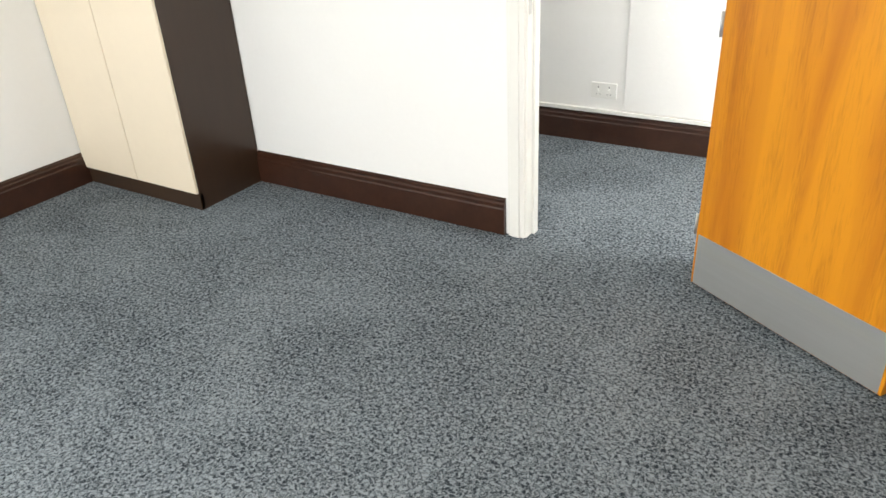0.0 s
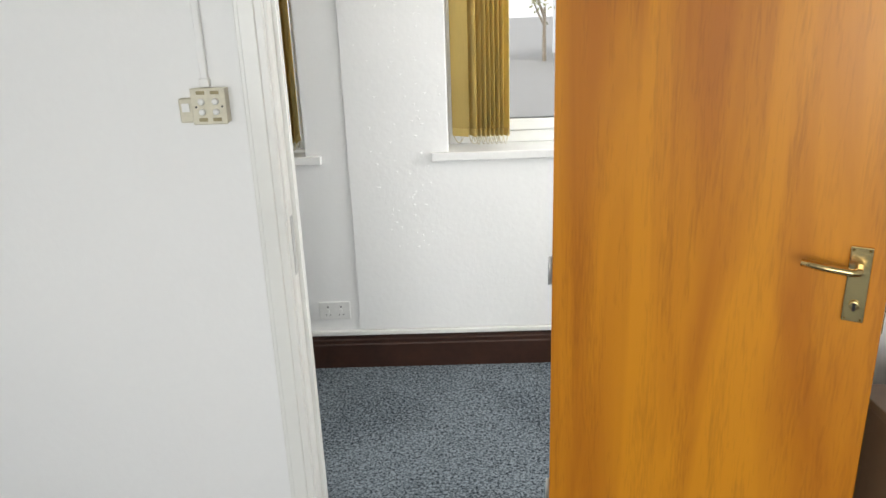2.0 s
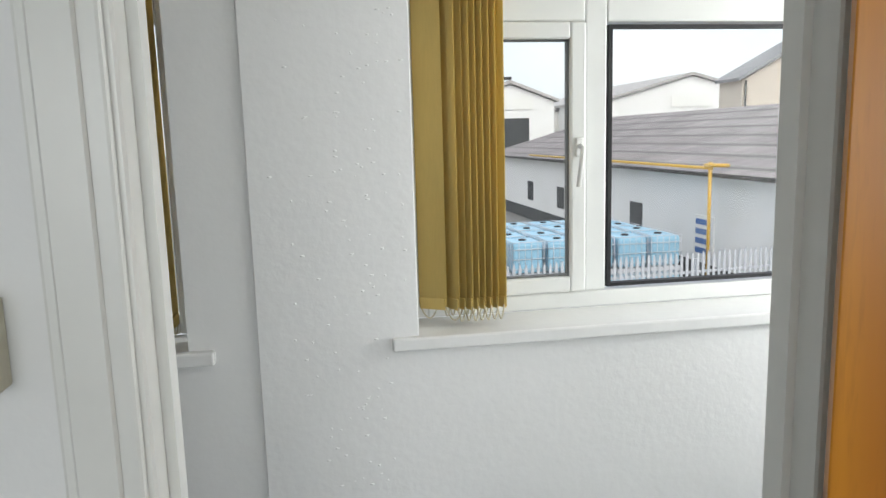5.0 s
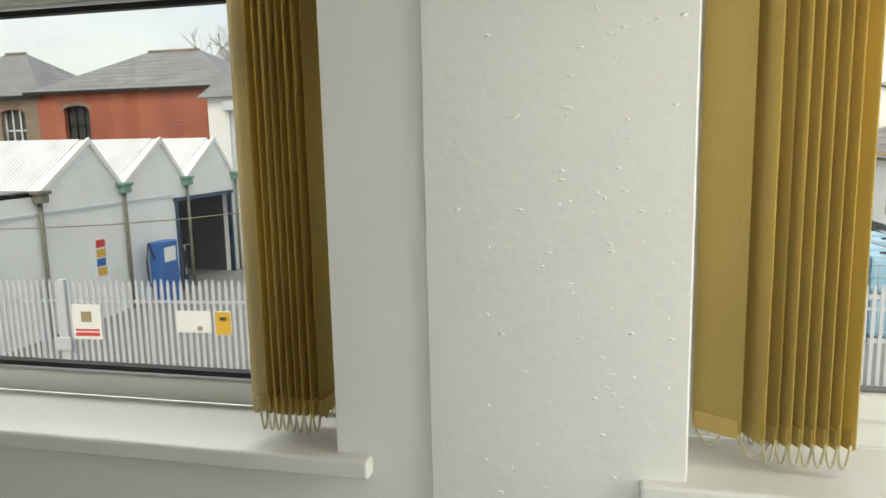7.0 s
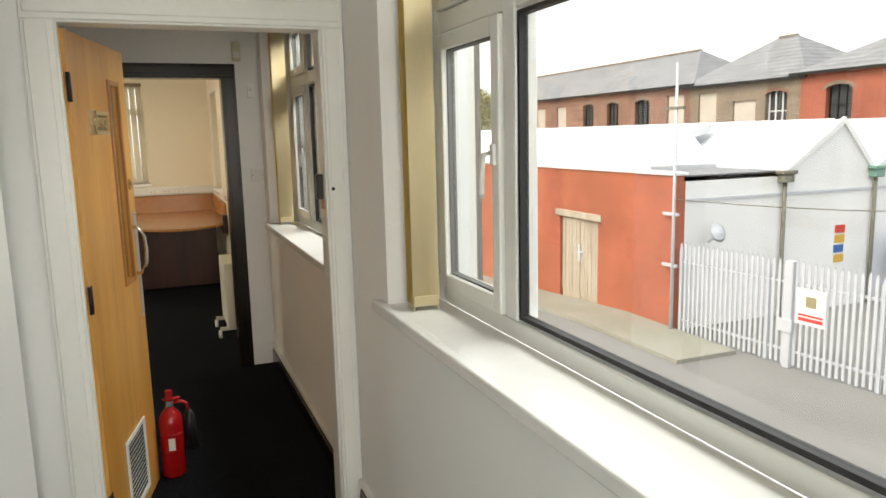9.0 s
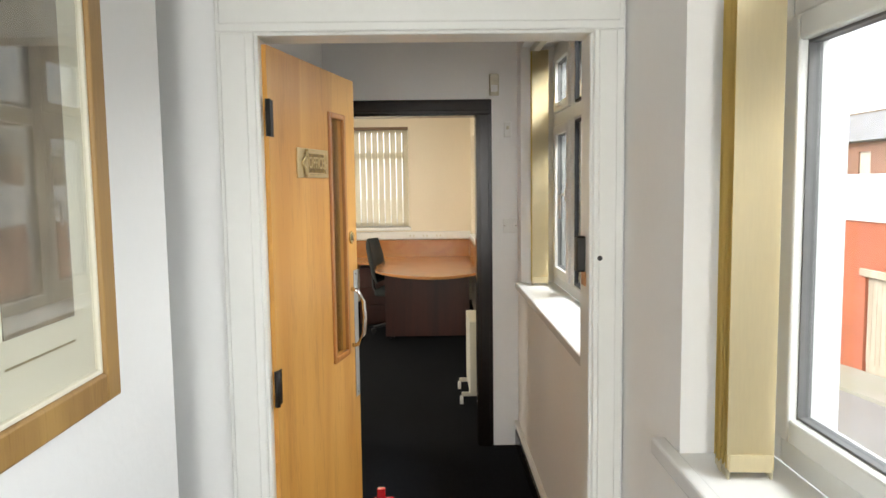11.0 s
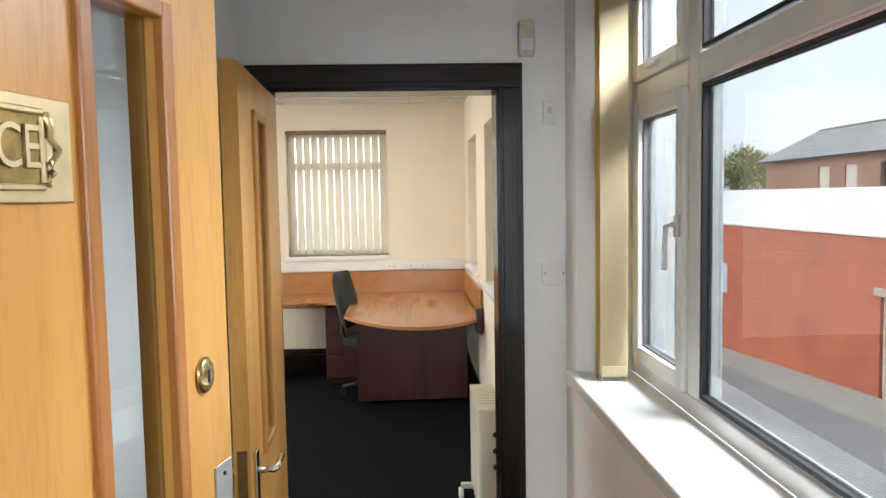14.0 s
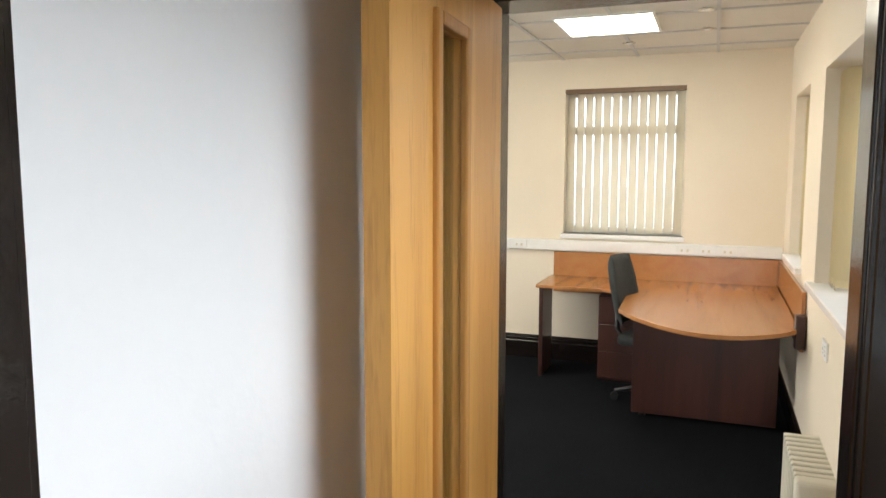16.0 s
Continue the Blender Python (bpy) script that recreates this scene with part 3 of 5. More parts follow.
def upvc_window(n, x0, x1, mull, head, z0=SILL, y=3.80, glazing="glass"):
    """White plastic window: narrow opening lights beside a wide fixed pane, top lights above a transom."""
    win = thing("window_%d" % n, "white plastic window with opening casement and wide fixed pane", "window", kind="structure")
    tz = 1.965
    fr = boxes(*frame_boxes(x0, x1, z0, head, 0.055, y, y + 0.07), ((mull - 0.035, y, z0 + 0.055), (mull + 0.035, y + 0.07, head - 0.055)),
               ((x0 + 0.055, y, tz - 0.035), (mull - 0.035, y + 0.07, tz + 0.035)), ((mull + 0.035, y, tz - 0.035), (x1 - 0.055, y + 0.07, tz + 0.035)), bevel=0.006, seg=2)
    part("window_frame", fr, "upvc", win)
    lights = [(x0 + 0.055, mull - 0.035, z0 + 0.055, tz - 0.035, True), (x0 + 0.055, mull - 0.035, tz + 0.035, head - 0.055, True),
              (mull + 0.035, x1 - 0.055, z0 + 0.055, tz - 0.035, False), (mull + 0.035, x1 - 0.055, tz + 0.035, head - 0.055, False)]
    for a, b, c, d, opens in lights:
        w = 0.05 if opens else 0.008
        if opens:
            part("sash", boxes(*frame_boxes(a + 0.002, b - 0.002, c + 0.002, d - 0.002, w, y - 0.014, y + 0.05), bevel=0.006, seg=2), "upvc", win)
        part("gasket", boxes(*frame_boxes(a + w, b - w, c + w, d - w, 0.007 if opens else 0.012, y + 0.004, y + 0.03)), "gasket" if opens else "rubber", win, "grey rubber gasket" if opens else "black rubber gasket")
        p = part("pane", boxes(((a + w + 0.006, y + 0.014, c + w + 0.006), (b - w - 0.006, y + 0.018, d - w - 0.006))), glazing, win)
        p.visible_shadow = False
    # casement handle: plate and cranked grip
    hz = 1.55
    hx = mull - 0.062
    h = part("window_handle", boxes(((hx - 0.012, y - 0.026, hz - 0.03), (hx + 0.012, y - 0.014, hz + 0.03)), bevel=0.003), "white_plastic", win)
    part("grip", tube([(hx, y - 0.028, hz + 0.005), (hx, y - 0.05, hz), (hx - 0.004, y - 0.052, hz - 0.05), (hx - 0.012, y - 0.05, hz - 0.12)], 0.008, 8), "white_plastic", h)
    part("window_handle", boxes(((0.5 * (x0 + mull) - 0.05, y - 0.03, tz + 0.055), (0.5 * (x0 + mull) + 0.04, y - 0.014, tz + 0.07)), bevel=0.003), "white_plastic", win)
    return win


def window_sill(x0, x1, y0=3.575, y1=3.80, z=SILL):
    bm = boxes(((x0, y0, z - 0.038), (x1, WIN_IN if y0 < WIN_IN else y1, z)), bevel=0.006, seg=2)
    return bm


for n, (k, (a, b, c)) in enumerate(WINS.items(), 1):
    win = upvc_window(n, a, b, c, HEAD, glazing={"A": "glass_corridor", "B": "glass", "C": "glass_dimmed"}[k])
    bm = boxes(((a + 0.001, WIN_IN - 0.002, SILL - 0.034), (b - 0.001, 3.80, SILL)))
    add_box(bm, (a - (0.10 if k == "A" else 0.078 if k == "B" else 0.04), 3.578, SILL - 0.038), (b + 0.07, WIN_IN + 0.002, SILL + 0.001), 0.006, 2)
    part("window_sill", bm, "sill", win, "white gloss painted sill")
    part("headrail", boxes(((a + 0.01, 3.66, HEAD - 0.045), (b - 0.01, 3.70, HEAD - 0.005)), bevel=0.004), "cream_plastic", win, "blind track")


def slat_blind(name, x0, step, count, z0, z1, y, turn, wide, material="blind", label="", first=0.0, lead=0.0, last=0.0, face=""):
    """A drawn-back vertical blind: fabric slats with bottom weights and bead chains."""
    bl = thing(name, label, "blind", (x0, y, 0))
    r = random.Random(round(x0 * 100))
    for i in range(count):
        ang = turn + r.uniform(-3, 3) + (first if i == 0 else last if i == count - 1 else 0)
        m = pose(i * step + (lead if i else 0), r.uniform(-0.004, 0.004), 0, 0, 0, ang)
        bm = bmesh.new()
        n = 6
        rows = []
        for z in (z0, z1):
            rows.append([[bm.verts.new((((j / n) - 0.5) * wide, s * 0.0008 + 0.004 * math.sin(math.pi * j / n), z)) for j in range(n + 1)] for s in (-1, 1)])
        for s in (0, 1):
            for j in range(n):
                f = bm.faces.new((rows[0][s][j], rows[0][s][j + 1], rows[1][s][j + 1], rows[1][s][j]))
                f.smooth = True
        for k in (0, 1):
            for j in range(n):
                bm.faces.new((rows[k][0][j], rows[k][0][j + 1], rows[k][1][j + 1], rows[k][1][j]))
        bm.transform(m)
        # last slat takes the face cloth: window light put into its colour
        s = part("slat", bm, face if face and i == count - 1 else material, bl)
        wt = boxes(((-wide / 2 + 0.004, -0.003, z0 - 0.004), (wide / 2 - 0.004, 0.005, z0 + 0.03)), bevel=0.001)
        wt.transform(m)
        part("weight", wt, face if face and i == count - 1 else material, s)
        if i < count - 1:
            for e in (-1, 1):
                a = m @ Vector((e * wide * 0.46, 0.002, z0 + 0.006))
                b = a + Vector((step + (0 if i else lead), 0, 0))
                line = [a.lerp(b, q / 10) - Vector((0, 0, 0.042 * 4 * (q / 10) * (1 - q / 10))) for q in range(11)]
                part("chain", tube(line, 0.0024, 6), "chain", s, "bead chain")
    return bl


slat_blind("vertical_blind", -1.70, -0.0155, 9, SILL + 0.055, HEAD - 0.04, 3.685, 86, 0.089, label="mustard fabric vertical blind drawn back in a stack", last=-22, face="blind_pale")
slat_blind("vertical_blind", -0.965, 0.020, 9, SILL + 0.055, HEAD - 0.04, 3.70, 113, 0.089, label="mustard fabric vertical blind gathered at the window's end", first=36, lead=0.035)
slat_blind("vertical_blind", -3.655, 0.010, 8, SILL + 0.02, HEAD - 0.04, 3.70, 88, 0.089, "blind", "mustard fabric vertical blind at the window's end, outer slat coloured as lit", first=-20, face="blind_pale")
slat_blind("vertical_blind", -6.33, 0.010, 8, SILL + 0.02, HEAD - 0.04, 3.70, 88, 0.089, "blind", "mustard fabric vertical blind at the window's end, outer slat coloured as lit", first=-20, face="blind_pale")

# office windows
for n, (a, b) in ((4, (-10.55, -9.75)), (5, (-9.10, -7.75))):
    win = thing("window_%d" % n, "white office window with bunched cream blind", "window", kind="structure")
    part("window_frame", boxes(*frame_boxes(a, b, SILL, 2.15, 0.06, 3.76, 3.83), bevel=0.006), "upvc", win)
    p = part("pane", boxes(((a + 0.06, 3.79, SILL + 0.06), (b - 0.06, 3.795, 2.09))), "glass", win)
    p.visible_shadow = False
    part("window_sill", boxes(((a - 0.05, OFFY - 0.04, SILL - 0.04), (b + 0.05, OFFY + 0.18, SILL)), bevel=0.005), "sill", win)
    slat_blind("vertical_blind", a + 0.06, 0.035, 7, SILL + 0.02, 2.12, 3.68, 60, 0.089, "blind_pale", "cream vertical blind bunched in the office window")
win = thing("window_6", "white window behind half-open translucent blinds", "window", kind="structure")
wy0, wy1 = 1.87, 2.83
fb = frame_boxes(wy0, wy1, 1.10, 2.30, 0.06, FARX - 0.16, FARX - 0.10)
part("window_frame", boxes(*[((a[1], a[0], a[2]), (b[1], b[0], b[2])) for a, b in fb], ((FARX - 0.16, wy0 + 0.06, 1.93), (FARX - 0.10, wy1 - 0.06, 2.0)), bevel=0.005), "upvc", win)
for z0, z1 in ((1.16, 1.93), (2.0, 2.24)):
    p = part("pane", boxes(((FARX - 0.135, wy0 + 0.06, z0), (FARX - 0.13, wy1 - 0.06, z1))), "glass", win)
    p.visible_shadow = False
part("window_sill", boxes(((FARX - 0.10, wy0 - 0.02, 1.06), (FARX + 0.03, wy1 + 0.02, 1.10)), bevel=0.005), "sill", win)
part("headrail", boxes(((FARX - 0.06, wy0, 2.265), (FARX + 0.012, wy1, 2.30)), bevel=0.003), "lam_brown", win)
bl = thing("vertical_blind", "translucent cream vertical blind half open", "blind", (FARX - 0.04, wy0, 0))
for i in range(13):
    bm = boxes(((-0.037, -0.0008, 1.115), (0.037, 0.0008, 2.262)))
    bm.transform(pose(0, 0.05 + i * 0.0725, 0, 0, 0, 62))
    part("slat", bm, "blind_open", bl)


# ---- doors ----
def lining(n, label, category, axis, a, b, lo, hi, head, arch, material, gap=0.014, reach=None):
    """Door lining with stops and an architrave on both faces. a..b: clear opening along the wall's axis, lo..hi: the wall."""
    d = thing("door_%d" % n, label, category, kind="structure")

    def bx(p0, p1, q0, q1, z0, z1):
        return ((p0, q0, z0), (p1, q1, z1)) if axis == 0 else ((q0, p0, z0), (q1, p1, z1))
    part("jamb", boxes(bx(a - 0.028, a, lo - 0.002, hi + 0.002, 0, head), bevel=0.003), material, d)
    part("jamb", boxes(bx(b, b + 0.028, lo - 0.002, hi + 0.002, 0, head), bevel=0.003), material, d)
    part("head", boxes(bx(a - 0.028, b + 0.028, lo - 0.002, hi + 0.002, head, head + 0.028), bevel=0.003), material, d)
    for f, s in ((lo, -1), (hi, 1)):
        y0, y1 = sorted((f + s * 0.002, f + s * 0.016))
        for p0, p1, z0, z1 in ((a - arch - 0.008, a - 0.008, 0, head + 0.008), (b + 0.008, b + arch + 0.008, 0, head + 0.008), (a - arch - 0.008, b + arch + 0.008, head + 0.008, head + arch + 0.008)):
            if reach:
                p1 = min(p1, reach)
            bm = boxes(bx(p0, p1, y0, y1, z0, z1), bevel=0.004, seg=2)
            w0 = p0 + 0.012 if p1 - p0 < 0.2 else p0 + 0.012
            t0, t1 = sorted((f + s * 0.014, f + s * 0.021))
            if p1 - p0 < 0.2:
                add_box(bm, *bx(p0 + 0.012, p1 - 0.02, t0, t1, z0, z1 - 0.003), 0.003)
            else:
                add_box(bm, *bx(p0 + 0.012, p1 - 0.012, t0, t1, z0 + 0.02, z1 - 0.012), 0.003)
            part("architrave", bm, material, d)
    return d


d1 = lining(1, "white painted door frame", "door frame", 0, -1.452, -0.703, WALL_A, WALL_B, 2.0, 0.075, "gloss")
part("door_stop", boxes(((-1.452, 2.405, 0), (-1.440, 2.44, 2.0)), ((-0.715, 2.405, 0), (-0.703, 2.44, 2.0))), "gloss", d1)
part("strike_plate", boxes(((-1.4525, 2.365, 0.93), (-1.4495, 2.39, 1.10)), bevel=0.001), "steel", d1, "worn steel strike plate")
d2 = lining(2, "white painted door frame", "door frame", 1, 2.635, 3.515, D2X - 0.11, D2X, 2.01, 0.10, "gloss", reach=3.604)
part("keep", boxes(((D2X - 0.08, 3.490, 1.365), (D2X - 0.045, 3.517, 1.465)), bevel=0.004), "iron", d2, "black rim-lock keep")
part("keep", boxes(((D2X - 0.09, 3.512, 1.325), (D2X - 0.04, 3.5165, 1.365)), bevel=0.001), "bead", d2, "bare wood patch")
part("screw_hole", lathe([(0.007, 0), (0.007, 0.003)], 10), "black", d2).matrix_basis = pose(D2X + 0.019, 3.54, 1.41, 0, 90, 0)
d3 = lining(3, "dark brown gloss door frame", "door frame", 1, 2.56, 3.362, D3X - 0.14, D3X, 2.018, 0.085, "dark_frame")
d4 = lining(4, "dark brown gloss frame round a closed door", "door frame", 0, -5.265, -4.525, 2.34, WALL_B, 1.99, 0.085, "dark_frame")
part("leaf", boxes(((-5.262, 2.37, 0.01), (-4.528, 2.41, 1.985)), bevel=0.002), "oak", d4)


def leaf_with_hole(w, h, t, hole):
    a, b, c, d = hole
    return boxes(((0, 0, 0.008), (a, t, h)), ((b, 0, 0.008), (w, t, h)), ((a, 0, 0.008), (b, t, c)), ((a, 0, d), (b, t, h)))


def hinge(parent, z, x=0.0, y=0.0):
    h = part("hinge", boxes(((x - 0.004, y + 0.002, z - 0.04), (x - 0.001, y + 0.03, z + 0.04))), "steel", parent, "steel butt hinge")
    part("knuckle", tube([(x - 0.006, y - 0.002, z - 0.04), (x - 0.006, y - 0.002, z + 0.04)], 0.004, 8), "steel", h)


def bead_frame(parent, a, b, c, d, y0, y1):
    part("bead", boxes(*frame_boxes(a - 0.018, b + 0.018, c - 0.018, d + 0.018, 0.022, y0, y1), bevel=0.004, seg=2), "bead", parent, "moulded wooden glazing bead")


# plain orange door of the first room, swung into the room
leaf1 = thing("room_door", "open orange wood-veneer door with steel kick plate", "door", (-0.742, 2.288, 0), math.degrees(math.atan2(-0.365, 0.587)))
part("leaf", boxes(((0, 0, 0.01), (0.765, 0.042, 1.985)), bevel=0.002), "orange", leaf1)
part("kick_plate", boxes(((0.012, -0.0025, 0.014), (0.755, -0.0005, 0.215)), bevel=0.0005), "steel", leaf1, "brushed steel kick plate")
hp = part("handle_plate", boxes(((0.686, -0.009, 0.953), (0.730, -0.0005, 1.123)), bevel=0.003, seg=2), "brass", leaf1, "polished brass backplate")
part("lever", tube([(0.708, -0.009, 1.078), (0.708, -0.048, 1.078), (0.696, -0.054, 1.078), (0.648, -0.054, 1.081), (0.600, -0.052, 1.086)], 0.009, 10, 0.008), "brass", hp, "brass lever")
part("keyhole", lathe([(0.011, 0), (0.011, 0.004), (0.006, 0.005)], 14), "brass", hp).matrix_basis = pose(0.708, -0.009, 0.993, 90, 0, 0)
part("key_slot", boxes(((0.705, -0.0155, 0.980), (0.711, -0.0135, 0.998))), "black", hp)
for sx, sz in ((0.693, 1.116), (0.723, 1.116), (0.693, 0.960), (0.723, 0.960)):
    part("screw", lathe([(0.003, 0), (0.003, 0.0015)], 8), "brass_dark", hp).matrix_basis = pose(sx, -0.009, sz, 90, 0, 0)
part("latch", boxes(((0.7655, 0.008, 0.93), (0.7675, 0.034, 1.06))), "brass", leaf1)
part("coat_peg", tube([(0.74, 0.042, 1.04), (0.74, 0.085, 1.04)], 0.008, 8), "brass", leaf1)
for z in (0.25, 0.95, 1.78):
    hinge(leaf1, z, 0.0, 0.0)

# office sign door
leaf2 = thing("office_sign_door", "open pale wood-veneer door with narrow glass panel and brass sign", "door", (-4.225, 2.648, 0), math.degrees(math.atan2(0.157, -0.72)))
# local x runs to the free edge; the face towards the window is local -y
VP2 = (0.475, 0.605, 1.02, 1.845)
L2 = 0.737
bm = leaf_with_hole(L2, 1.995, 0.042, VP2)
part("leaf", bm, "oak", leaf2)


def on2(rows, bevel=0.0, seg=1):
    """Boxes on the corridor face: y counts outward from it."""
    return boxes(*[((a[0], -a[1], a[2]), (b[0], -b[1], b[2])) for a, b in rows], bevel=bevel, seg=seg)


part("bead", on2(frame_boxes(VP2[0] - 0.016, VP2[1] + 0.016, VP2[2] - 0.016, VP2[3] + 0.016, 0.02, -0.006, 0.008), 0.003, 2), "bead", leaf2, "wooden glazing bead")
g = part("vision_pane", on2([((VP2[0], -0.024, VP2[2]), (VP2[1], -0.018, VP2[3]))]), "glass_dark", leaf2, "narrow wired glass")
g.visible_shadow = False
sg = part("sign", on2([((0.1850, 0.0005, 1.640), (0.4450, 0.004, 1.730))], 0.001), "brass_sign", leaf2, "brass sign reading OFFICE")
part("raised_border", on2([((0.2620, 0.004, 1.650), (0.4080, 0.0075, 1.656)), ((0.2620, 0.004, 1.714), (0.4080, 0.0075, 1.720)), ((0.2620, 0.004, 1.656), (0.2670, 0.0075, 1.714)), ((0.4030, 0.004, 1.656), (0.4080, 0.0075, 1.714)),
     ((0.2480, 0.004, 1.672), (0.2620, 0.007, 1.698)), ((0.4080, 0.004, 1.674), (0.4180, 0.007, 1.696)), ((0.2560, 0.004, 1.648), (0.2620, 0.007, 1.664)), ((0.2560, 0.004, 1.706), (0.2620, 0.007, 1.722))], 0.0015), "brass_sign", sg)
scroll = bmesh.new()
for sgn in (-1, 1):
    add_tube(scroll, [(0.258, -0.007, 1.685 + sgn * 0.036), (0.249, -0.008, 1.685 + sgn * 0.038), (0.238, -0.008, 1.685 + sgn * 0.028), (0.240, -0.008, 1.685 + sgn * 0.016), (0.226, -0.008, 1.685 + sgn * 0.008), (0.218, -0.007, 1.685)], 0.005, 8, 0.004)
    add_tube(scroll, [(0.408, -0.007, 1.685 + sgn * 0.030), (0.416, -0.007, 1.685 + sgn * 0.020), (0.414, -0.007, 1.685 + sgn * 0.010), (0.426, -0.006, 1.685)], 0.004, 8, 0.003)
part("scroll", scroll, "brass_sign", sg, "raised brass scrollwork")
part("recess", on2([((0.2670, 0.0042, 1.656), (0.4030, 0.0048, 1.714))]), "brass_mid", sg)
curve = bpy.data.curves.new("letters", "FONT")
curve.body, curve.size, curve.extrude, curve.align_x, curve.align_y = "OFFICE", 0.052, 0.0014, "CENTER", "CENTER"
tmp = new("letters_curve", curve)
bpy.context.view_layer.update()
letters = bpy.data.meshes.new_from_object(tmp.evaluated_get(bpy.context.evaluated_depsgraph_get()))
bpy.data.objects.remove(tmp)
letters.materials.clear()
letters.materials.append(M["brass_sign"])
lt = new("letters", letters)
lt.parent = sg
lt.matrix_basis = Matrix.Translation((0.3350, -0.0062, 1.685)) @ Euler((radians(90), 0, 0)).to_matrix().to_4x4() @ Matrix.Diagonal((0.8100, 1, 1, 1))
cy = part("cylinder_lock", lathe([(0.020, 0), (0.020, 0.004), (0.016, 0.007), (0.010, 0.008)], 20), "brass", leaf2, "oval brass cylinder lock")
cy.matrix_basis = Matrix.Translation((0.670, 0, 1.425)) @ Euler((radians(90), 0, 0)).to_matrix().to_4x4() @ Matrix.Diagonal((0.95, 1.15, 1, 1))
part("key_slot", boxes(((-0.002, -0.008, 0.0078), (0.002, 0.006, 0.0086))), "black", cy)
pl = part("push_plate", on2([((0.688, 0.0005, 0.82), (0.732, 0.0025, 1.30))], 0.001), "steel", leaf2, "steel push plate")
for sz in (1.285, 0.835):
    part("screw", lathe([(0.003, 0), (0.003, 0.0015)], 8), "iron", pl).matrix_basis = pose(0.710, -0.0025, sz, 90, 0, 0)
part("pull_handle", tube([(0.664, 0, 1.235), (0.664, -0.022, 1.232), (0.664, -0.045, 1.19), (0.664, -0.05, 1.13), (0.664, -0.045, 1.07), (0.664, -0.022, 1.028), (0.664, 0, 1.025)], 0.008, 10), "chrome", leaf2, "chrome bow pull handle")
part("lock_edge", boxes(((L2 - 0.0005, 0.008, 1.0), (L2 + 0.0015, 0.034, 1.16))), "brass", leaf2)
gr = part("vent_grille", on2(frame_boxes(0.24, 0.54, 0.07, 0.40, 0.02, 0.0005, 0.008), 0.002), "white_plastic", leaf2, "white louvred vent")
for i in range(14):
    bm = on2([((0.26, 0.001, -0.008), (0.52, 0.003, 0.008))])
    bm.transform(pose(0, -0.002, 0.10 + i * 0.0205, 35, 0, 0))
    part("louvre", bm, "white_plastic", gr)
# black sheet on the solid leaf stands in for shade between louvres
part("grille_back", on2([((0.26, 0.0003, 0.09), (0.52, 0.0008, 0.38))]), "black", gr)
for z in (0.25, 1.05, 1.80):
    h = part("hinge", on2([((-0.002, -0.001, z - 0.05), (0.03, 0.002, z + 0.05))]), "iron", leaf2, "dark steel butt hinge")
    part("knuckle", tube([(-0.008, -0.004, z - 0.05), (-0.008, -0.004, z + 0.05)], 0.008, 8), "iron", h)

# inner office door, folded back into the lobby
leaf3 = thing("office_door", "open yellow-oak door with narrow glass panel", "door", (D3X + 0.03, 2.545, 0), math.degrees(math.atan2(0.035, 0.75)))
VP3 = (0.315, 0.48, 0.93, 1.875)
L3 = 0.695
bm = leaf_with_hole(L3, 1.995, 0.044, VP3)
part("leaf", bm, "oak", leaf3)
for y0, y1 in ((0.038, 0.056), (-0.012, 0.006)):
    part("bead", boxes(*frame_boxes(VP3[0] - 0.02, VP3[1] + 0.02, VP3[2] - 0.02, VP3[3] + 0.02, 0.026, y0, y1), bevel=0.005, seg=2), "oak_edge", leaf3, "moulded oak glazing bead")
g = part("vision_pane", boxes(((VP3[0], 0.018, VP3[2]), (VP3[1], 0.024, VP3[3]))), "glass_dark", leaf3)
g.visible_shadow = False
part("lock_edge", boxes(((L3 - 0.0005, 0.009, 0.79), (L3 + 0.002, 0.035, 0.99))), "brass", leaf3, "brass mortice lock plate")
for s, y in ((1, 0.044), (-1, 0.0)):
    hp = part("handle_plate", boxes(((L3 - 0.085, y, 0.79), (L3 - 0.04, y + s * 0.008, 0.97)), bevel=0.002), "chrome", leaf3, "chrome handle plate")
    part("lever", tube([(L3 - 0.062, y + s * 0.008, 0.915), (L3 - 0.062, y + s * 0.05, 0.915), (L3 - 0.075, y + s * 0.056, 0.915), (L3 - 0.17, y + s * 0.056, 0.915)], 0.009, 10), "chrome", hp, "chrome lever")

# ---- first room ----
cab = thing("tall_cupboard", "tall cupboard with cream doors and dark brown sides", "cupboard", (-3.895, 1.94, 0))
W, D, H = 0.89, 0.415, 1.95
part("side_panel", boxes(((0, 0, 0), (0.02, D, H)), bevel=0.001), "cab_dark", cab)
part("side_panel", boxes(((W - 0.02, 0, 0), (W, D, H)), bevel=0.001), "cab_dark", cab)
part("body", boxes(((0.02, 0.02, 0.0), (W - 0.02, D - 0.002, H - 0.002))), "cab_dark", cab)
part("plinth", boxes(((0.0, -0.004, 0), (W, 0.018, 0.082)), bevel=0.001), "cab_dark", cab, "dark brown plinth")
for a, b in ((0.004, W / 2 - 0.003), (W / 2 + 0.003, W - 0.004)):
    dr = part("door", boxes(((a, -0.016, 0.088), (b, 0.0, H - 0.004)), bevel=0.002), "cab_cream", cab, "cream laminate door")
    part("handle", boxes(((b - 0.05 if a < 0.1 else a + 0.04, -0.036, 1.02), (b - 0.04 if a < 0.1 else a + 0.05, -0.016, 1.16)), bevel=0.002), "iron", dr)

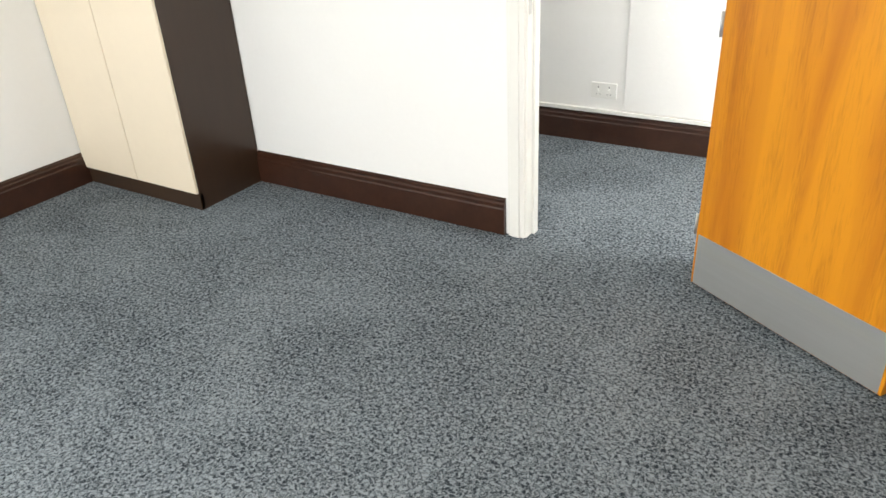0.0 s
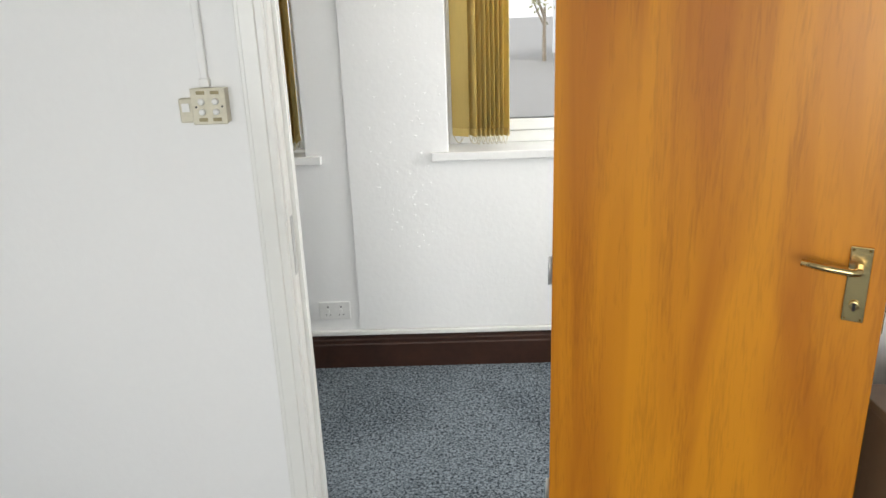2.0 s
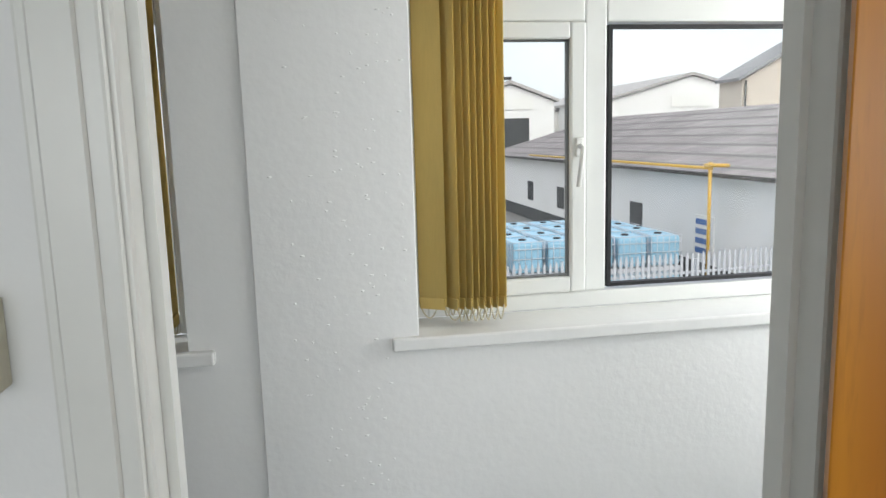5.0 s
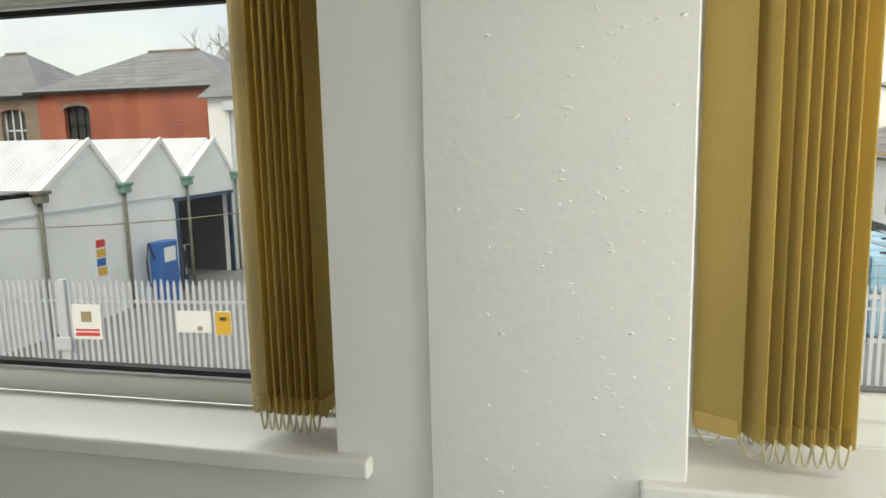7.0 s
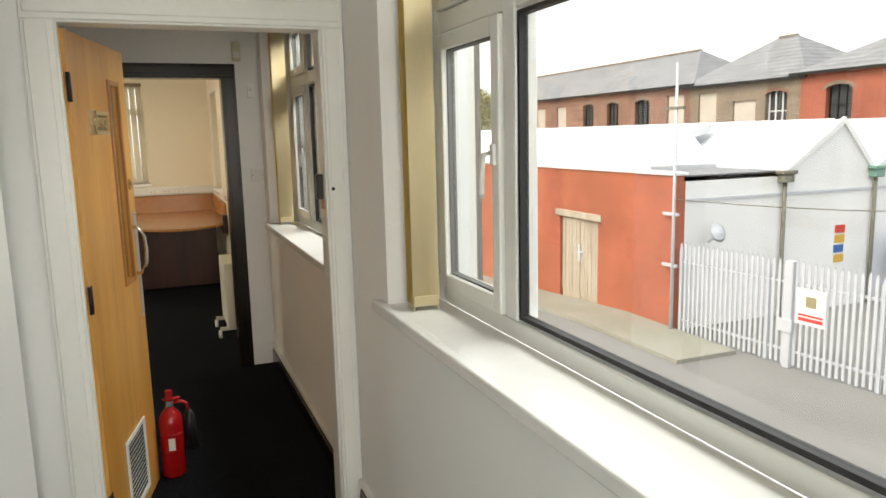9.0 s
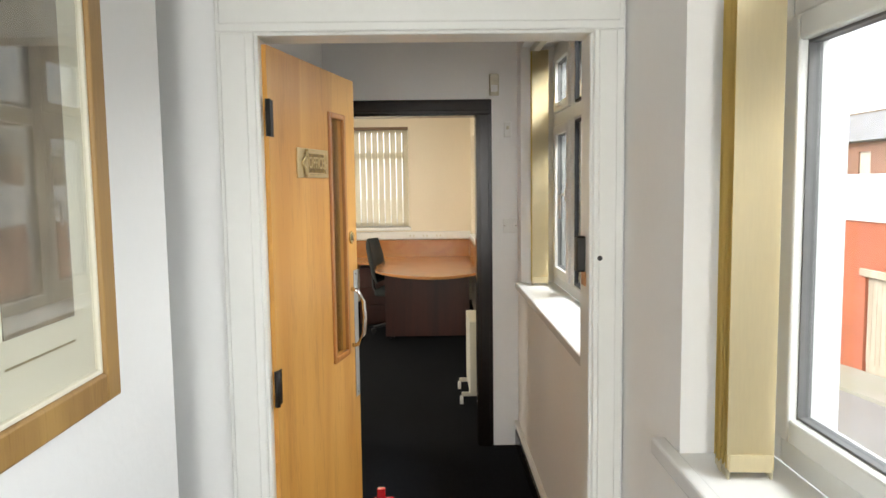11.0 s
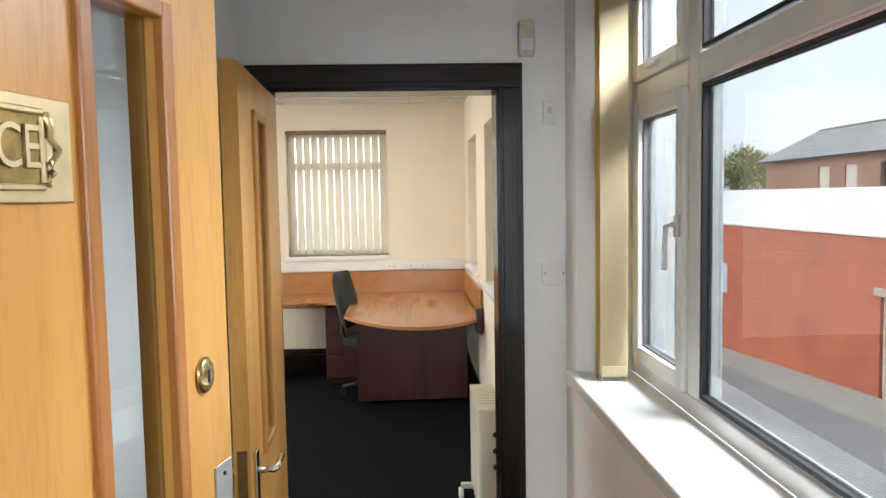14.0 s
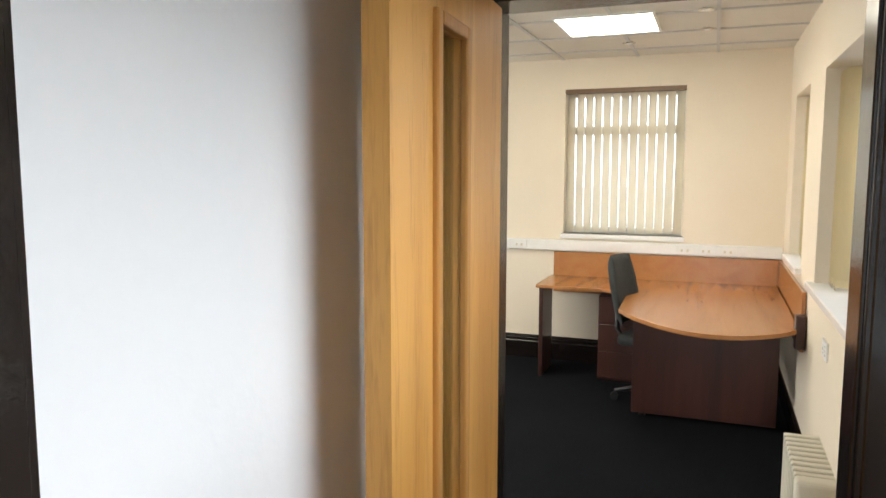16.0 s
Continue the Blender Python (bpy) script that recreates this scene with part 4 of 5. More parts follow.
low = thing("low_cupboard", "low brown cupboard with cream door beside the open door", "cupboard", (-0.03, 1.60, 0))
part("side_panel", boxes(((0, 0.0, 0), (0.02, 0.42, 0.705)), bevel=0.001), "lam_brown", low)
part("side_panel", boxes(((0.76, 0.0, 0), (0.78, 0.42, 0.705)), bevel=0.001), "lam_brown", low)
part("top", boxes(((-0.012, -0.02, 0.705), (0.792, 0.43, 0.73)), bevel=0.003, seg=2), "lam_brown", low, "brown laminate top with pale edge")
part("back", boxes(((0.02, 0.40, 0.03), (0.76, 0.418, 0.705))), "lam_brown", low)
part("base", boxes(((0.02, 0.01, 0.0), (0.76, 0.40, 0.06))), "lam_brown", low)
for a, b in ((0.022, 0.388), (0.392, 0.758)):
    part("door", boxes(((a, -0.006, 0.065), (b, 0.012, 0.695)), bevel=0.002), "cab_cream", low, "cream laminate door")

# cluster of switches by the door, with surface conduit
sw = thing("switch_cluster", "aged cream switch box with small labelled rocker switches", "switch", (-1.66, WALL_A, 1.368))
part("back_box", boxes(((0, -0.036, 0), (0.085, 0, 0.088)), bevel=0.003, seg=2), "cream_plastic", sw)
part("front_plate", boxes(((-0.002, -0.041, -0.002), (0.087, -0.036, 0.09)), bevel=0.002), "cream_plastic", sw)
for x, z in ((0.014, 0.074), (0.050, 0.074), (0.014, 0.006), (0.050, 0.006)):
    part("label_tab", boxes(((x, -0.0425, z), (x + 0.022, -0.041, z + 0.009))), "label", sw, "tan label tab")
for x, z in ((0.025, 0.056), (0.061, 0.056), (0.025, 0.030), (0.061, 0.030)):
    part("rocker", lathe([(0.0085, 0), (0.0085, 0.006), (0.005, 0.009)], 12), "white_plastic", sw).matrix_basis = pose(x, -0.041, z, 90, 0, 0)
for x in (0.010, 0.077):
    part("screw", lathe([(0.0028, 0), (0.0028, 0.001)], 8), "black", sw).matrix_basis = pose(x, -0.041, 0.043, 90, 0, 0)
sb = thing("small_socket_box", "small aged cream phone socket box", "socket", (-1.70, WALL_A, 1.37))
part("back_box", boxes(((0, -0.028, 0), (0.037, 0, 0.062)), bevel=0.003), "cream_plastic", sb)
part("insert", boxes(((0.008, -0.031, 0.028), (0.028, -0.028, 0.05)), bevel=0.001), "white_plastic", sb)
cd = thing("conduit", "white painted surface conduit running up the wall", "conduit", (-1.63, WALL_A, 1.458))
part("pipe", boxes(((-0.010, -0.016, 0), (0.010, 0, CEIL - 1.458)), bevel=0.004, seg=2), "wall", cd)
part("coupler", boxes(((-0.013, -0.02, 0.0), (0.013, 0, 0.022)), bevel=0.002), "white_plastic", cd)
part("coupler", boxes(((-0.014, -0.021, 0.29), (0.014, 0, 0.31)), bevel=0.003), "wall", cd)


def socket(name, x, y, z, w, h, gangs, label, rz=0.0, cat="socket", rocker=True):
    s = thing(name, label, cat, (x, y, z), rz)
    part("plate", boxes(((-w / 2, -0.010, -h / 2), (w / 2, 0, h / 2)), bevel=0.003, seg=2), "white_plastic", s)
    for i in range(gangs):
        cx = (i - (gangs - 1) / 2) * w * 0.42
        part("rocker", boxes(((cx - 0.006, -0.014, -0.008), (cx + 0.006, -0.010, 0.010)), bevel=0.001), "white_plastic", s)
        if rocker:
            part("pin_holes", boxes(((cx - 0.003, -0.0105, 0.016), (cx + 0.003, -0.0098, 0.024)), ((cx - 0.013, -0.0105, -0.022), (cx - 0.007, -0.0098, -0.018)), ((cx + 0.007, -0.0105, -0.022), (cx + 0.013, -0.0098, -0.018))), "black", s)
    return s


socket("double_socket", -1.585, WIN_IN, 0.295, 0.147, 0.087, 2, "white double wall socket above the skirting")
socket("light_switch", D3X, 3.545, 1.36, 0.088, 0.088, 2, "white double light switch plate", 90, "switch", False).matrix_basis = pose(D3X, 3.564, 1.36, 0, 0, 90)
for dy in (-0.034, 0.034):
    part("screw", lathe([(0.003, 0), (0.003, 0.001)], 8), "brass_dark", bpy.data.objects["light_switch"]).matrix_basis = pose(dy, -0.010, 0, 90, 0, 0)
th = thing("call_button", "small white wall call button", "switch", (D3X, 3.55, 1.932), 90)
part("body", boxes(((-0.022, -0.02, -0.045), (0.022, 0, 0.045)), bevel=0.004, seg=2), "white_plastic", th)
part("button", boxes(((-0.008, -0.023, 0.0), (0.008, -0.02, 0.02)), bevel=0.001), "cream_plastic", th)
pr = thing("motion_sensor", "aged cream alarm sensor on the wall", "sensor", (D3X, 3.47, 2.13), 90)
part("body", boxes(((-0.028, -0.04, 0), (0.028, 0, 0.125)), bevel=0.006, seg=2), "cream_plastic", pr)
part("lens", boxes(((-0.02, -0.044, 0.02), (0.02, -0.04, 0.06)), bevel=0.004), "white_plastic", pr)

# picture on the corridor wall
pic = thing("framed_picture", "oak-framed picture with ivory mount on the corridor wall", "picture", (-3.60, WALL_B, 1.225))
PW, PH, PF = 0.465, 0.86, 0.055
part("frame", boxes(*frame_boxes(0, PW, 0, PH, PF, 0.002, 0.03), bevel=0.005, seg=2), "frame_oak", pic)
part("slip", boxes(*frame_boxes(PF, PW - PF, PF, PH - PF, 0.008, 0.006, 0.022), bevel=0.001), "ivory", pic)
part("mount", boxes(((PF, 0.003, PF), (PW - PF, 0.012, PH - PF))), "ivory", pic)
part("print", boxes(((PF + 0.075, 0.012, PF + 0.12), (PW - PF - 0.075, 0.0135, PH - PF - 0.08))), "print", pic, "faded brown landscape print")
part("caption_line", boxes(((PF + 0.075, 0.012, PF + 0.075), (PW - PF - 0.075, 0.0128, PF + 0.079))), "label", pic)
part("glazing", boxes(((PF, 0.0165, PF), (PW - PF, 0.0185, PH - PF))), "glass", pic).visible_shadow = False

# extinguisher
ex = thing("fire_extinguisher", "red carbon dioxide fire extinguisher with black horn on the floor", "extinguisher", (-4.985, 2.875, 0))
part("cylinder", lathe([(0.052, 0), (0.056, 0.006), (0.056, 0.27), (0.050, 0.30), (0.034, 0.322), (0.022, 0.332), (0.02, 0.345)], 24), "red", ex)
part("valve", boxes(((-0.016, -0.018, 0.345), (0.016, 0.018, 0.372)), bevel=0.003), "chrome", ex, "chrome valve")
part("lever", boxes(((-0.010, -0.03, 0.378), (0.010, 0.05, 0.386)), ((-0.012, -0.016, 0.372), (0.012, 0.016, 0.425)), bevel=0.003), "red", ex, "red squeeze lever")
part("hose", tube([(0.0, 0.018, 0.36), (0.0, 0.055, 0.362), (0.0, 0.075, 0.35), (0.0, 0.082, 0.31)], 0.008, 10), "red", ex)
part("horn", tube([(0.0, 0.082, 0.315), (0.0, 0.086, 0.29), (0.0, 0.09, 0.12)], 0.012, 12, 0.034), "black", ex, "black discharge horn")
part("label_band", lathe([(0.0565, 0.12), (0.0568, 0.13), (0.0568, 0.21), (0.0565, 0.22)], 24), "red", ex)
part("label_panel", boxes(((0.0555, -0.018, 0.14), (0.058, 0.012, 0.20))), "white_plastic", ex, "small white label")

# ---- office ----
BX = FARX
dk = thing("corner_desk", "cherry veneer corner desk with bowed end and mahogany panels", "desk")


def desk_outline():
    pts = [(BX + 0.025, 1.78), (BX + 0.60, 1.78)]
    cx, cy, r = BX + 0.90, 2.52, 0.30
    pts += [(BX + 0.62, 2.1)]
    for i in range(7):
        a = radians(200 - i * 18)
        pts.append((BX + 0.90 + 0.28 * math.cos(a), 2.22 + 0.28 * math.sin(a)))
    for i in range(15):
        u = i / 14
        y = 2.515 + u * (OFFY - 0.035 - 2.515)
        pts.append((-9.55 + 0.26 * u + 0.44 * math.sin(math.pi * u) ** 0.8, y))
    pts += [(BX + 0.025, OFFY - 0.035)]
    return pts


part("desktop", prism(desk_outline(), 2, 0.715, 0.742, 0.004), "desk", dk)
part("backboard", boxes(((BX + 0.004, 1.80, 0.60), (BX + 0.026, OFFY - 0.03, 0.945)), bevel=0.002), "desk", dk)
part("backboard", boxes(((BX + 0.026, OFFY - 0.028, 0.60), (-9.34, OFFY - 0.006, 0.945)), bevel=0.002), "desk", dk)
part("end_cap", boxes(((-9.34, OFFY - 0.06, 0.63), (-9.26, OFFY - 0.006, 0.82)), bevel=0.004), "desk_panel", dk)
part("modesty_panel", boxes(((-9.69, 2.60, 0.03), (-9.665, OFFY - 0.10, 0.714)), bevel=0.002), "desk_panel", dk)
part("side_leg", boxes(((BX + 0.20, 1.80, 0.0), (BX + 0.56, 1.83, 0.714)), bevel=0.002), "desk_panel", dk)
pe = thing("pedestal", "dark mahogany drawer pedestal under the desk", "drawers", (BX + 0.16, 2.27, 0))
part("body", boxes(((0, 0, 0.03), (0.42, 0.42, 0.68)), bevel=0.002), "desk_panel", pe)
for i in range(3):
    part("drawer", boxes(((0.42, 0.008, 0.05 + i * 0.21), (0.436, 0.412, 0.25 + i * 0.21)), bevel=0.002), "desk_panel", pe)
part("foot", boxes(((0.03, 0.03, 0), (0.39, 0.39, 0.03))), "black", pe)

ch = thing("office_chair", "charcoal cloth swivel office chair tucked into the desk", "chair", (-10.0, 2.74, 0), -14)
# local: the sitter faces +y
bk = bmesh.new()
n1, n2 = 8, 10
grid = [[[None] * (n1 + 1) for _ in range(n2 + 1)] for _ in (0, 1)]
for s in (0, 1):
    for j in range(n2 + 1):
        v = j / n2
        half = 0.215 * (1 - 0.35 * max(0, v - 0.6) ** 1.2 * 2.2) * (0.88 + 0.12 * min(1, v * 4))
        for i in range(n1 + 1):
            u = i / n1 * 2 - 1
            edge = (1 - abs(u) ** 4) * (1 - (2 * v - 1) ** 6)
            y = -0.24 - 0.10 * v + 0.045 * u * u + (0.008 + 0.030 * edge) * (1 if s else -1)
            grid[s][j][i] = bk.verts.new((u * half, y, 0.56 + 0.47 * v))
for s in (0, 1):
    for j in range(n2):
        for i in range(n1):
            f = bk.faces.new((grid[s][j][i], grid[s][j][i + 1], grid[s][j + 1][i + 1], grid[s][j + 1][i]))
            f.smooth = True
ring = [(0, i) for i in range(n1)] + [(j, n1) for j in range(n2)] + [(n2, n1 - i) for i in range(n1)] + [(n2 - j, 0) for j in range(n2)]
for k in range(len(ring)):
    (a, b), (c, d) = ring[k], ring[(k + 1) % len(ring)]
    bk.faces.new((grid[0][a][b], grid[0][c][d], grid[1][c][d], grid[1][a][b]))
part("backrest", bk, "seat_cloth", ch)
part("seat", boxes(((-0.235, -0.22, 0.43), (0.235, 0.24, 0.51)), bevel=0.035, seg=3), "seat_cloth", ch)
part("back_stem", tube([(0, -0.05, 0.41), (0, -0.24, 0.42), (0, -0.30, 0.50), (0, -0.30, 0.75)], 0.018, 8), "black", ch)
part("gas_column", tube([(0, 0, 0.10), (0, 0, 0.43)], 0.025, 12), "black", ch)
for i in range(5):
    a = 2 * math.pi * i / 5
    lg = part("leg", tube([(0, 0, 0.12), (0.16 * math.cos(a), 0.16 * math.sin(a), 0.10), (0.29 * math.cos(a), 0.29 * math.sin(a), 0.07)], 0.022, 8, 0.014), "black", ch)
    part("castor", tube([(0.29 * math.cos(a) - 0.02 * math.sin(a), 0.29 * math.sin(a) + 0.02 * math.cos(a), 0.028), (0.29 * math.cos(a) + 0.02 * math.sin(a), 0.29 * math.sin(a) - 0.02 * math.cos(a), 0.028)], 0.028, 12), "black", lg)

ht = thing("oil_radiator", "cream oil-filled radiator on castors against the wall", "heater", (-7.83, 3.415, 0))
for i in range(9):
    x = i * 0.048
    bm = boxes(((x - 0.006, -0.062, 0.09), (x + 0.006, 0.062, 0.60)), bevel=0.005, seg=2)
    add_box(bm, (x - 0.020, -0.03, 0.095), (x + 0.020, 0.03, 0.605), 0.008, 2)
    part("fin", bm, "heater", ht)
for i in range(9):
    part("top_slat", boxes(((i * 0.048 - 0.016, -0.062, 0.60), (i * 0.048 + 0.016, 0.062, 0.622)), bevel=0.004), "heater", ht)
# black block gives the shade in the slots between top slats
part("top_gap", boxes(((-0.02, -0.05, 0.59), (0.41, 0.05, 0.604))), "black", ht)
cb = part("control_box", boxes(((0.405, -0.065, 0.08), (0.47, 0.065, 0.625)), bevel=0.014, seg=3), "heater", ht)
for z in (0.50, 0.42, 0.34):
    part("knob", lathe([(0.013, 0), (0.013, 0.010), (0.010, 0.013)], 16), "black", cb).matrix_basis = pose(0.47, 0.02, z, 0, 90, 0)
for x in (0.03, 0.42):
    ax = part("axle", boxes(((x - 0.012, -0.12, 0.06), (x + 0.012, 0.12, 0.09)), bevel=0.003), "heater", ht)
    for y in (-0.12, 0.12):
        part("castor", tube([(x, y - 0.012, 0.032), (x, y + 0.012, 0.032)], 0.032, 14), "white_plastic", ax)

# dado trunking with sockets
tr = thing("dado_trunking", "white dado trunking with sockets along the office wall", "trunking", (FARX, 0, 0))
part("trunk", boxes(((0, -1.9, 0.955), (0.045, OFFY - 0.01, 1.045)), bevel=0.004), "white_plastic", tr)
for y in (1.18, 1.34, 1.50, 2.86, 3.02, 3.18):
    s = part("socket_plate", boxes(((0.045, y - 0.065, 0.965), (0.052, y + 0.065, 1.038)), bevel=0.002), "white_plastic", tr)
    for dy in (-0.022, 0.022):
        part("rocker", boxes(((0.052, y + dy - 0.008, 0.985), (0.055, y + dy + 0.008, 1.005))), "cream_plastic", s)
socket("double_socket", -8.55, OFFY, 0.80, 0.147, 0.087, 2, "white double wall socket below the office sill")

# ceiling panel light and downlights
lp = thing("ceiling_light", "square lit ceiling panel light", "ceiling light", (-9.60, 2.40, CEIL))
part("frame", boxes(((-0.30, -0.30, -0.006), (-0.285, 0.30, 0.008)), ((0.285, -0.30, -0.006), (0.30, 0.30, 0.008)), ((-0.285, -0.30, -0.006), (0.285, -0.285, 0.008)), ((-0.285, 0.285, -0.006), (0.285, 0.30, 0.008))), "white_plastic", lp)
part("diffuser", boxes(((-0.285, -0.285, -0.003), (0.285, 0.285, 0.006))), "panel_glow", lp)
# second lit panel added out of view, brightening the office
copy_thing(lp, pose(-8.25, 0.3, CEIL))
dl = thing("downlight", "small chrome recessed downlight", "ceiling light", (-10.3, 2.45, CEIL))
part("rim", lathe([(0.045, -0.004), (0.045, 0.002), (0.03, 0.004), (0.028, 0.008)], 18), "chrome", dl)
part("lamp", lathe([(0.026, -0.002), (0.018, -0.007), (0.004, -0.009)], 14), "white_plastic", dl)
for x, y in ((-9.35, 2.98), (-9.95, 2.98), (-8.2, 1.6)):
    copy_thing(dl, pose(x, y, CEIL))

# ---- outdoors ----
FALL = [(-19.0, 0.0), (-36.0, -1.1), (-60.0, -2.6), (-400.0, -2.6)]     # the street drops to the west
solid("ground", prism([(400, GROUND)] + [(x, GROUND + z) for x, z in FALL] + [(-400, GROUND - 4), (400, GROUND - 4)], 1, -300, 500), "asphalt", "grey asphalt street and yard, falling to the west", "ground", kind="structure")
FY, WX = 15.8, -17.0
solid("pavement", prism([(-14.6, GROUND + 0.1)] + [(x, GROUND + z + 0.1) for x, z in FALL[:3]] + [(-60, GROUND - 3), (-14.6, GROUND - 3)], 1, 14.0, FY), "paving", "worn mossy pavement with kerb along the brick wall", "pavement", kind="structure")
solid("downpipe_pier", boxes(((-4.70, 3.95, GROUND), (-4.42, 4.3, 2.84)), bevel=0.02), "grey_pier", "grey weathered pier on the outer wall", "pier")
solid("downpipe_pier", boxes(((-7.45, 3.92, GROUND), (-7.15, 4.3, 2.84)), bevel=0.02), "grey_pier", "grey weathered pier on the outer wall", "pier")


def facade_x(x0, x1, y, z0, z1, depth, holes):
    """Front wall towards the street with real openings."""
    bm = bmesh.new()
    at = x0
    for p, q, s, h in sorted(holes):
        add_box(bm, (at, y, z0), (p, y + depth, z1))
        add_box(bm, (p, y, z0), (q, y + depth, s))
        add_box(bm, (p, y, h), (q, y + depth, z1))
        at = q
    add_box(bm, (at, y, z0), (x1, y + depth, z1))
    return bm


# brick street building
bb = thing("brick_workshop", "orange brick workshop with white sheet roof and old double door", "building")
part("wall", facade_x(-70, WX, FY, GROUND - 3, 0.36, 0.35, [(-22.9, -20.6, GROUND - 0.3, -1.25)]), "brick", bb)
part("coping", boxes(((-70, FY - 0.06, 0.36), (WX + 0.05, FY + 0.42, 0.45)), bevel=0.02), "white_brick", bb, "pale coping")
part("lintel", boxes(((-23.15, FY - 0.05, -1.25), (-20.4, FY + 0.1, -1.02)), bevel=0.02), "old_door", bb, "stone lintel")
for a, b in ((-22.88, -21.77), (-21.73, -20.62)):
    dr = part("door", boxes(((a, FY + 0.10, GROUND - 0.2), (b, FY + 0.17, -1.27)), bevel=0.01), "old_door", bb, "weathered white plank door")
    for i in range(5):
        w = (b - a) / 5
        part("plank", boxes(((a + i * w + 0.01, FY + 0.08, GROUND + 0.12), (a + (i + 1) * w - 0.01, FY + 0.10, -1.3))), "old_door", dr)
part("bolt", boxes(((-21.80, FY + 0.02, -2.7), (-21.68, FY + 0.08, -2.1)), ((-21.9, FY + 0.03, -2.4), (-21.5, FY + 0.08, -2.32))), "galv", bb)
part("vent", boxes(((-33.2, FY - 0.03, -2.4), (-32.4, FY + 0.02, -1.2)), bevel=0.01), "galv", bb, "grey vent grille")
# long white roof slope behind the parapet and a small gable over the corner
part("roof", prism([(FY + 0.36, 0.34), (FY + 5.2, 1.75), (FY + 5.2, 1.5), (FY + 0.36, 0.1)], 0, -70, -21.5), "white_roof", bb, "white sheet roof")
part("flat_roof", boxes(((-21.5, FY + 0.3, 0.2), (WX, 19.6, 0.36))), "slate", bb, "dark flat roof")
part("gable_roof", prism([(-24.2, 0.36), (-20.4, 1.45), (-19.2, 0.50), (-19.2, 0.36)], 1, FY + 0.9, FY + 3.4), "white_roof", bb, "small gabled roof")

# white saw-tooth workshop
ww = thing("white_workshop", "white painted workshop with saw-tooth gables and open bay", "building")
BAY, Y0 = 3.66, 19.6
DO = (26.3, 30.1, GROUND, -0.55)
part("wall", boxes(((WX - 0.3, FY + 0.35, GROUND), (WX, DO[0], 0.32)), ((WX - 0.3, DO[0], DO[3]), (WX, DO[1], 0.32)), ((WX - 0.3, DO[1], GROUND), (WX, 31.2, 0.32))), "white_brick", ww)
for k in range(3):
    a = Y0 + k * BAY
    m = a + BAY * 0.62
    part("gable", prism([(a, 0.32), (a + BAY, 0.32), (m, 1.72)], 0, WX - 0.3, WX), "white_brick", ww)
    part("roof", prism([(a - 0.02, 0.30), (m, 1.80), (a + BAY + 0.02, 0.30), (a + BAY, 0.22), (m, 1.70), (a, 0.22)], 0, -75, WX - 0.3), "white_roof", ww)
    part("barge", prism([(a - 0.02, 0.30), (m, 1.84), (a + BAY + 0.02, 0.30), (a + BAY - 0.16, 0.30), (m, 1.64), (a + 0.16, 0.30)], 0, WX - 0.02, WX + 0.08), "white_brick", ww, "white barge board")
for k in range(4):
    y = Y0 + k * BAY
    p = part("downpipe", tube([(WX + 0.10, y, 0.1), (WX + 0.10, y, GROUND)], 0.06, 8), "drain", ww, "stained cast-iron downpipe")
    part("hopper", boxes(((WX + 0.0, y - 0.2, 0.02), (WX + 0.26, y + 0.2, 0.26)), ((WX, y - 0.28, 0.26), (WX + 0.3, y + 0.28, 0.36)), bevel=0.02), "verdigris" if k else "drain", p, "green rainwater hopper")
part("band", boxes(((WX, FY + 0.4, -0.36), (WX + 0.04, DO[0] - 0.2, -0.28))), "galv", ww, "cable along the wall")
part("bay_frame", boxes(((WX - 0.1, DO[0] - 0.12, GROUND), (WX + 0.08, DO[0], DO[3])), ((WX - 0.1, DO[1], GROUND), (WX + 0.08, DO[1] + 0.12, DO[3])), ((WX - 0.1, DO[0] - 0.2, DO[3]), (WX + 0.12, DO[1] + 0.2, DO[3] + 0.14))), "navy", ww, "navy bay frame")
part("bay_floor", boxes(((WX - 6, DO[0], GROUND), (WX - 0.3, DO[1], GROUND + 0.03))), "asphalt", ww)
# bay lining coloured near-black, so the shade inside is painted on
part("bay_back", boxes(((WX - 6.1, DO[0] - 0.3, GROUND), (WX - 6, DO[1] + 0.3, 0.2)), ((WX - 6, DO[0] - 0.3, GROUND), (WX - 0.3, DO[0] - 0.15, 0.2)), ((WX - 6, DO[1] + 0.15, GROUND), (WX - 0.3, DO[1] + 0.3, 0.2)), ((WX - 6, DO[0] - 0.15, 0.1), (WX - 0.3, DO[1] + 0.15, 0.2))), "shade", ww, "workshop interior, its shade coloured near-black")
bs = part("dark_base", boxes(((WX, 24.6, GROUND), (WX + 0.03, DO[0] - 0.2, -3.0))), "navy", ww)
pu = thing("blue_pump", "blue pump cabinet beside the workshop door", "pump", (WX + 0.4, 23.85, GROUND))
part("cabinet", boxes(((0, 0, 0), (0.5, 0.95, 2.15)), bevel=0.03), "blue", pu)
part("display", boxes(((0.5, 0.15, 1.45), (0.51, 0.8, 1.95))), "white_plastic", pu)
part("hose", tube([(0.25, -0.05, 1.6), (0.3, -0.4, 2.2), (0.3, -0.55, 1.6), (0.3, -0.5, 0.8), (0.25, -0.1, 0.5)], 0.035, 6), "black", pu)
reel = thing("hose_reel", "dark hose reel inside the workshop bay", "hose reel", (WX - 1.2, 27.3, GROUND))
part("drum", tube([(0, 0, 0.9), (0.35, 0, 0.9)], 0.7, 20), "black", reel)
part("stand", boxes(((-0.1, -0.5, 0), (0.5, 0.5, 0.25))), "navy", reel)
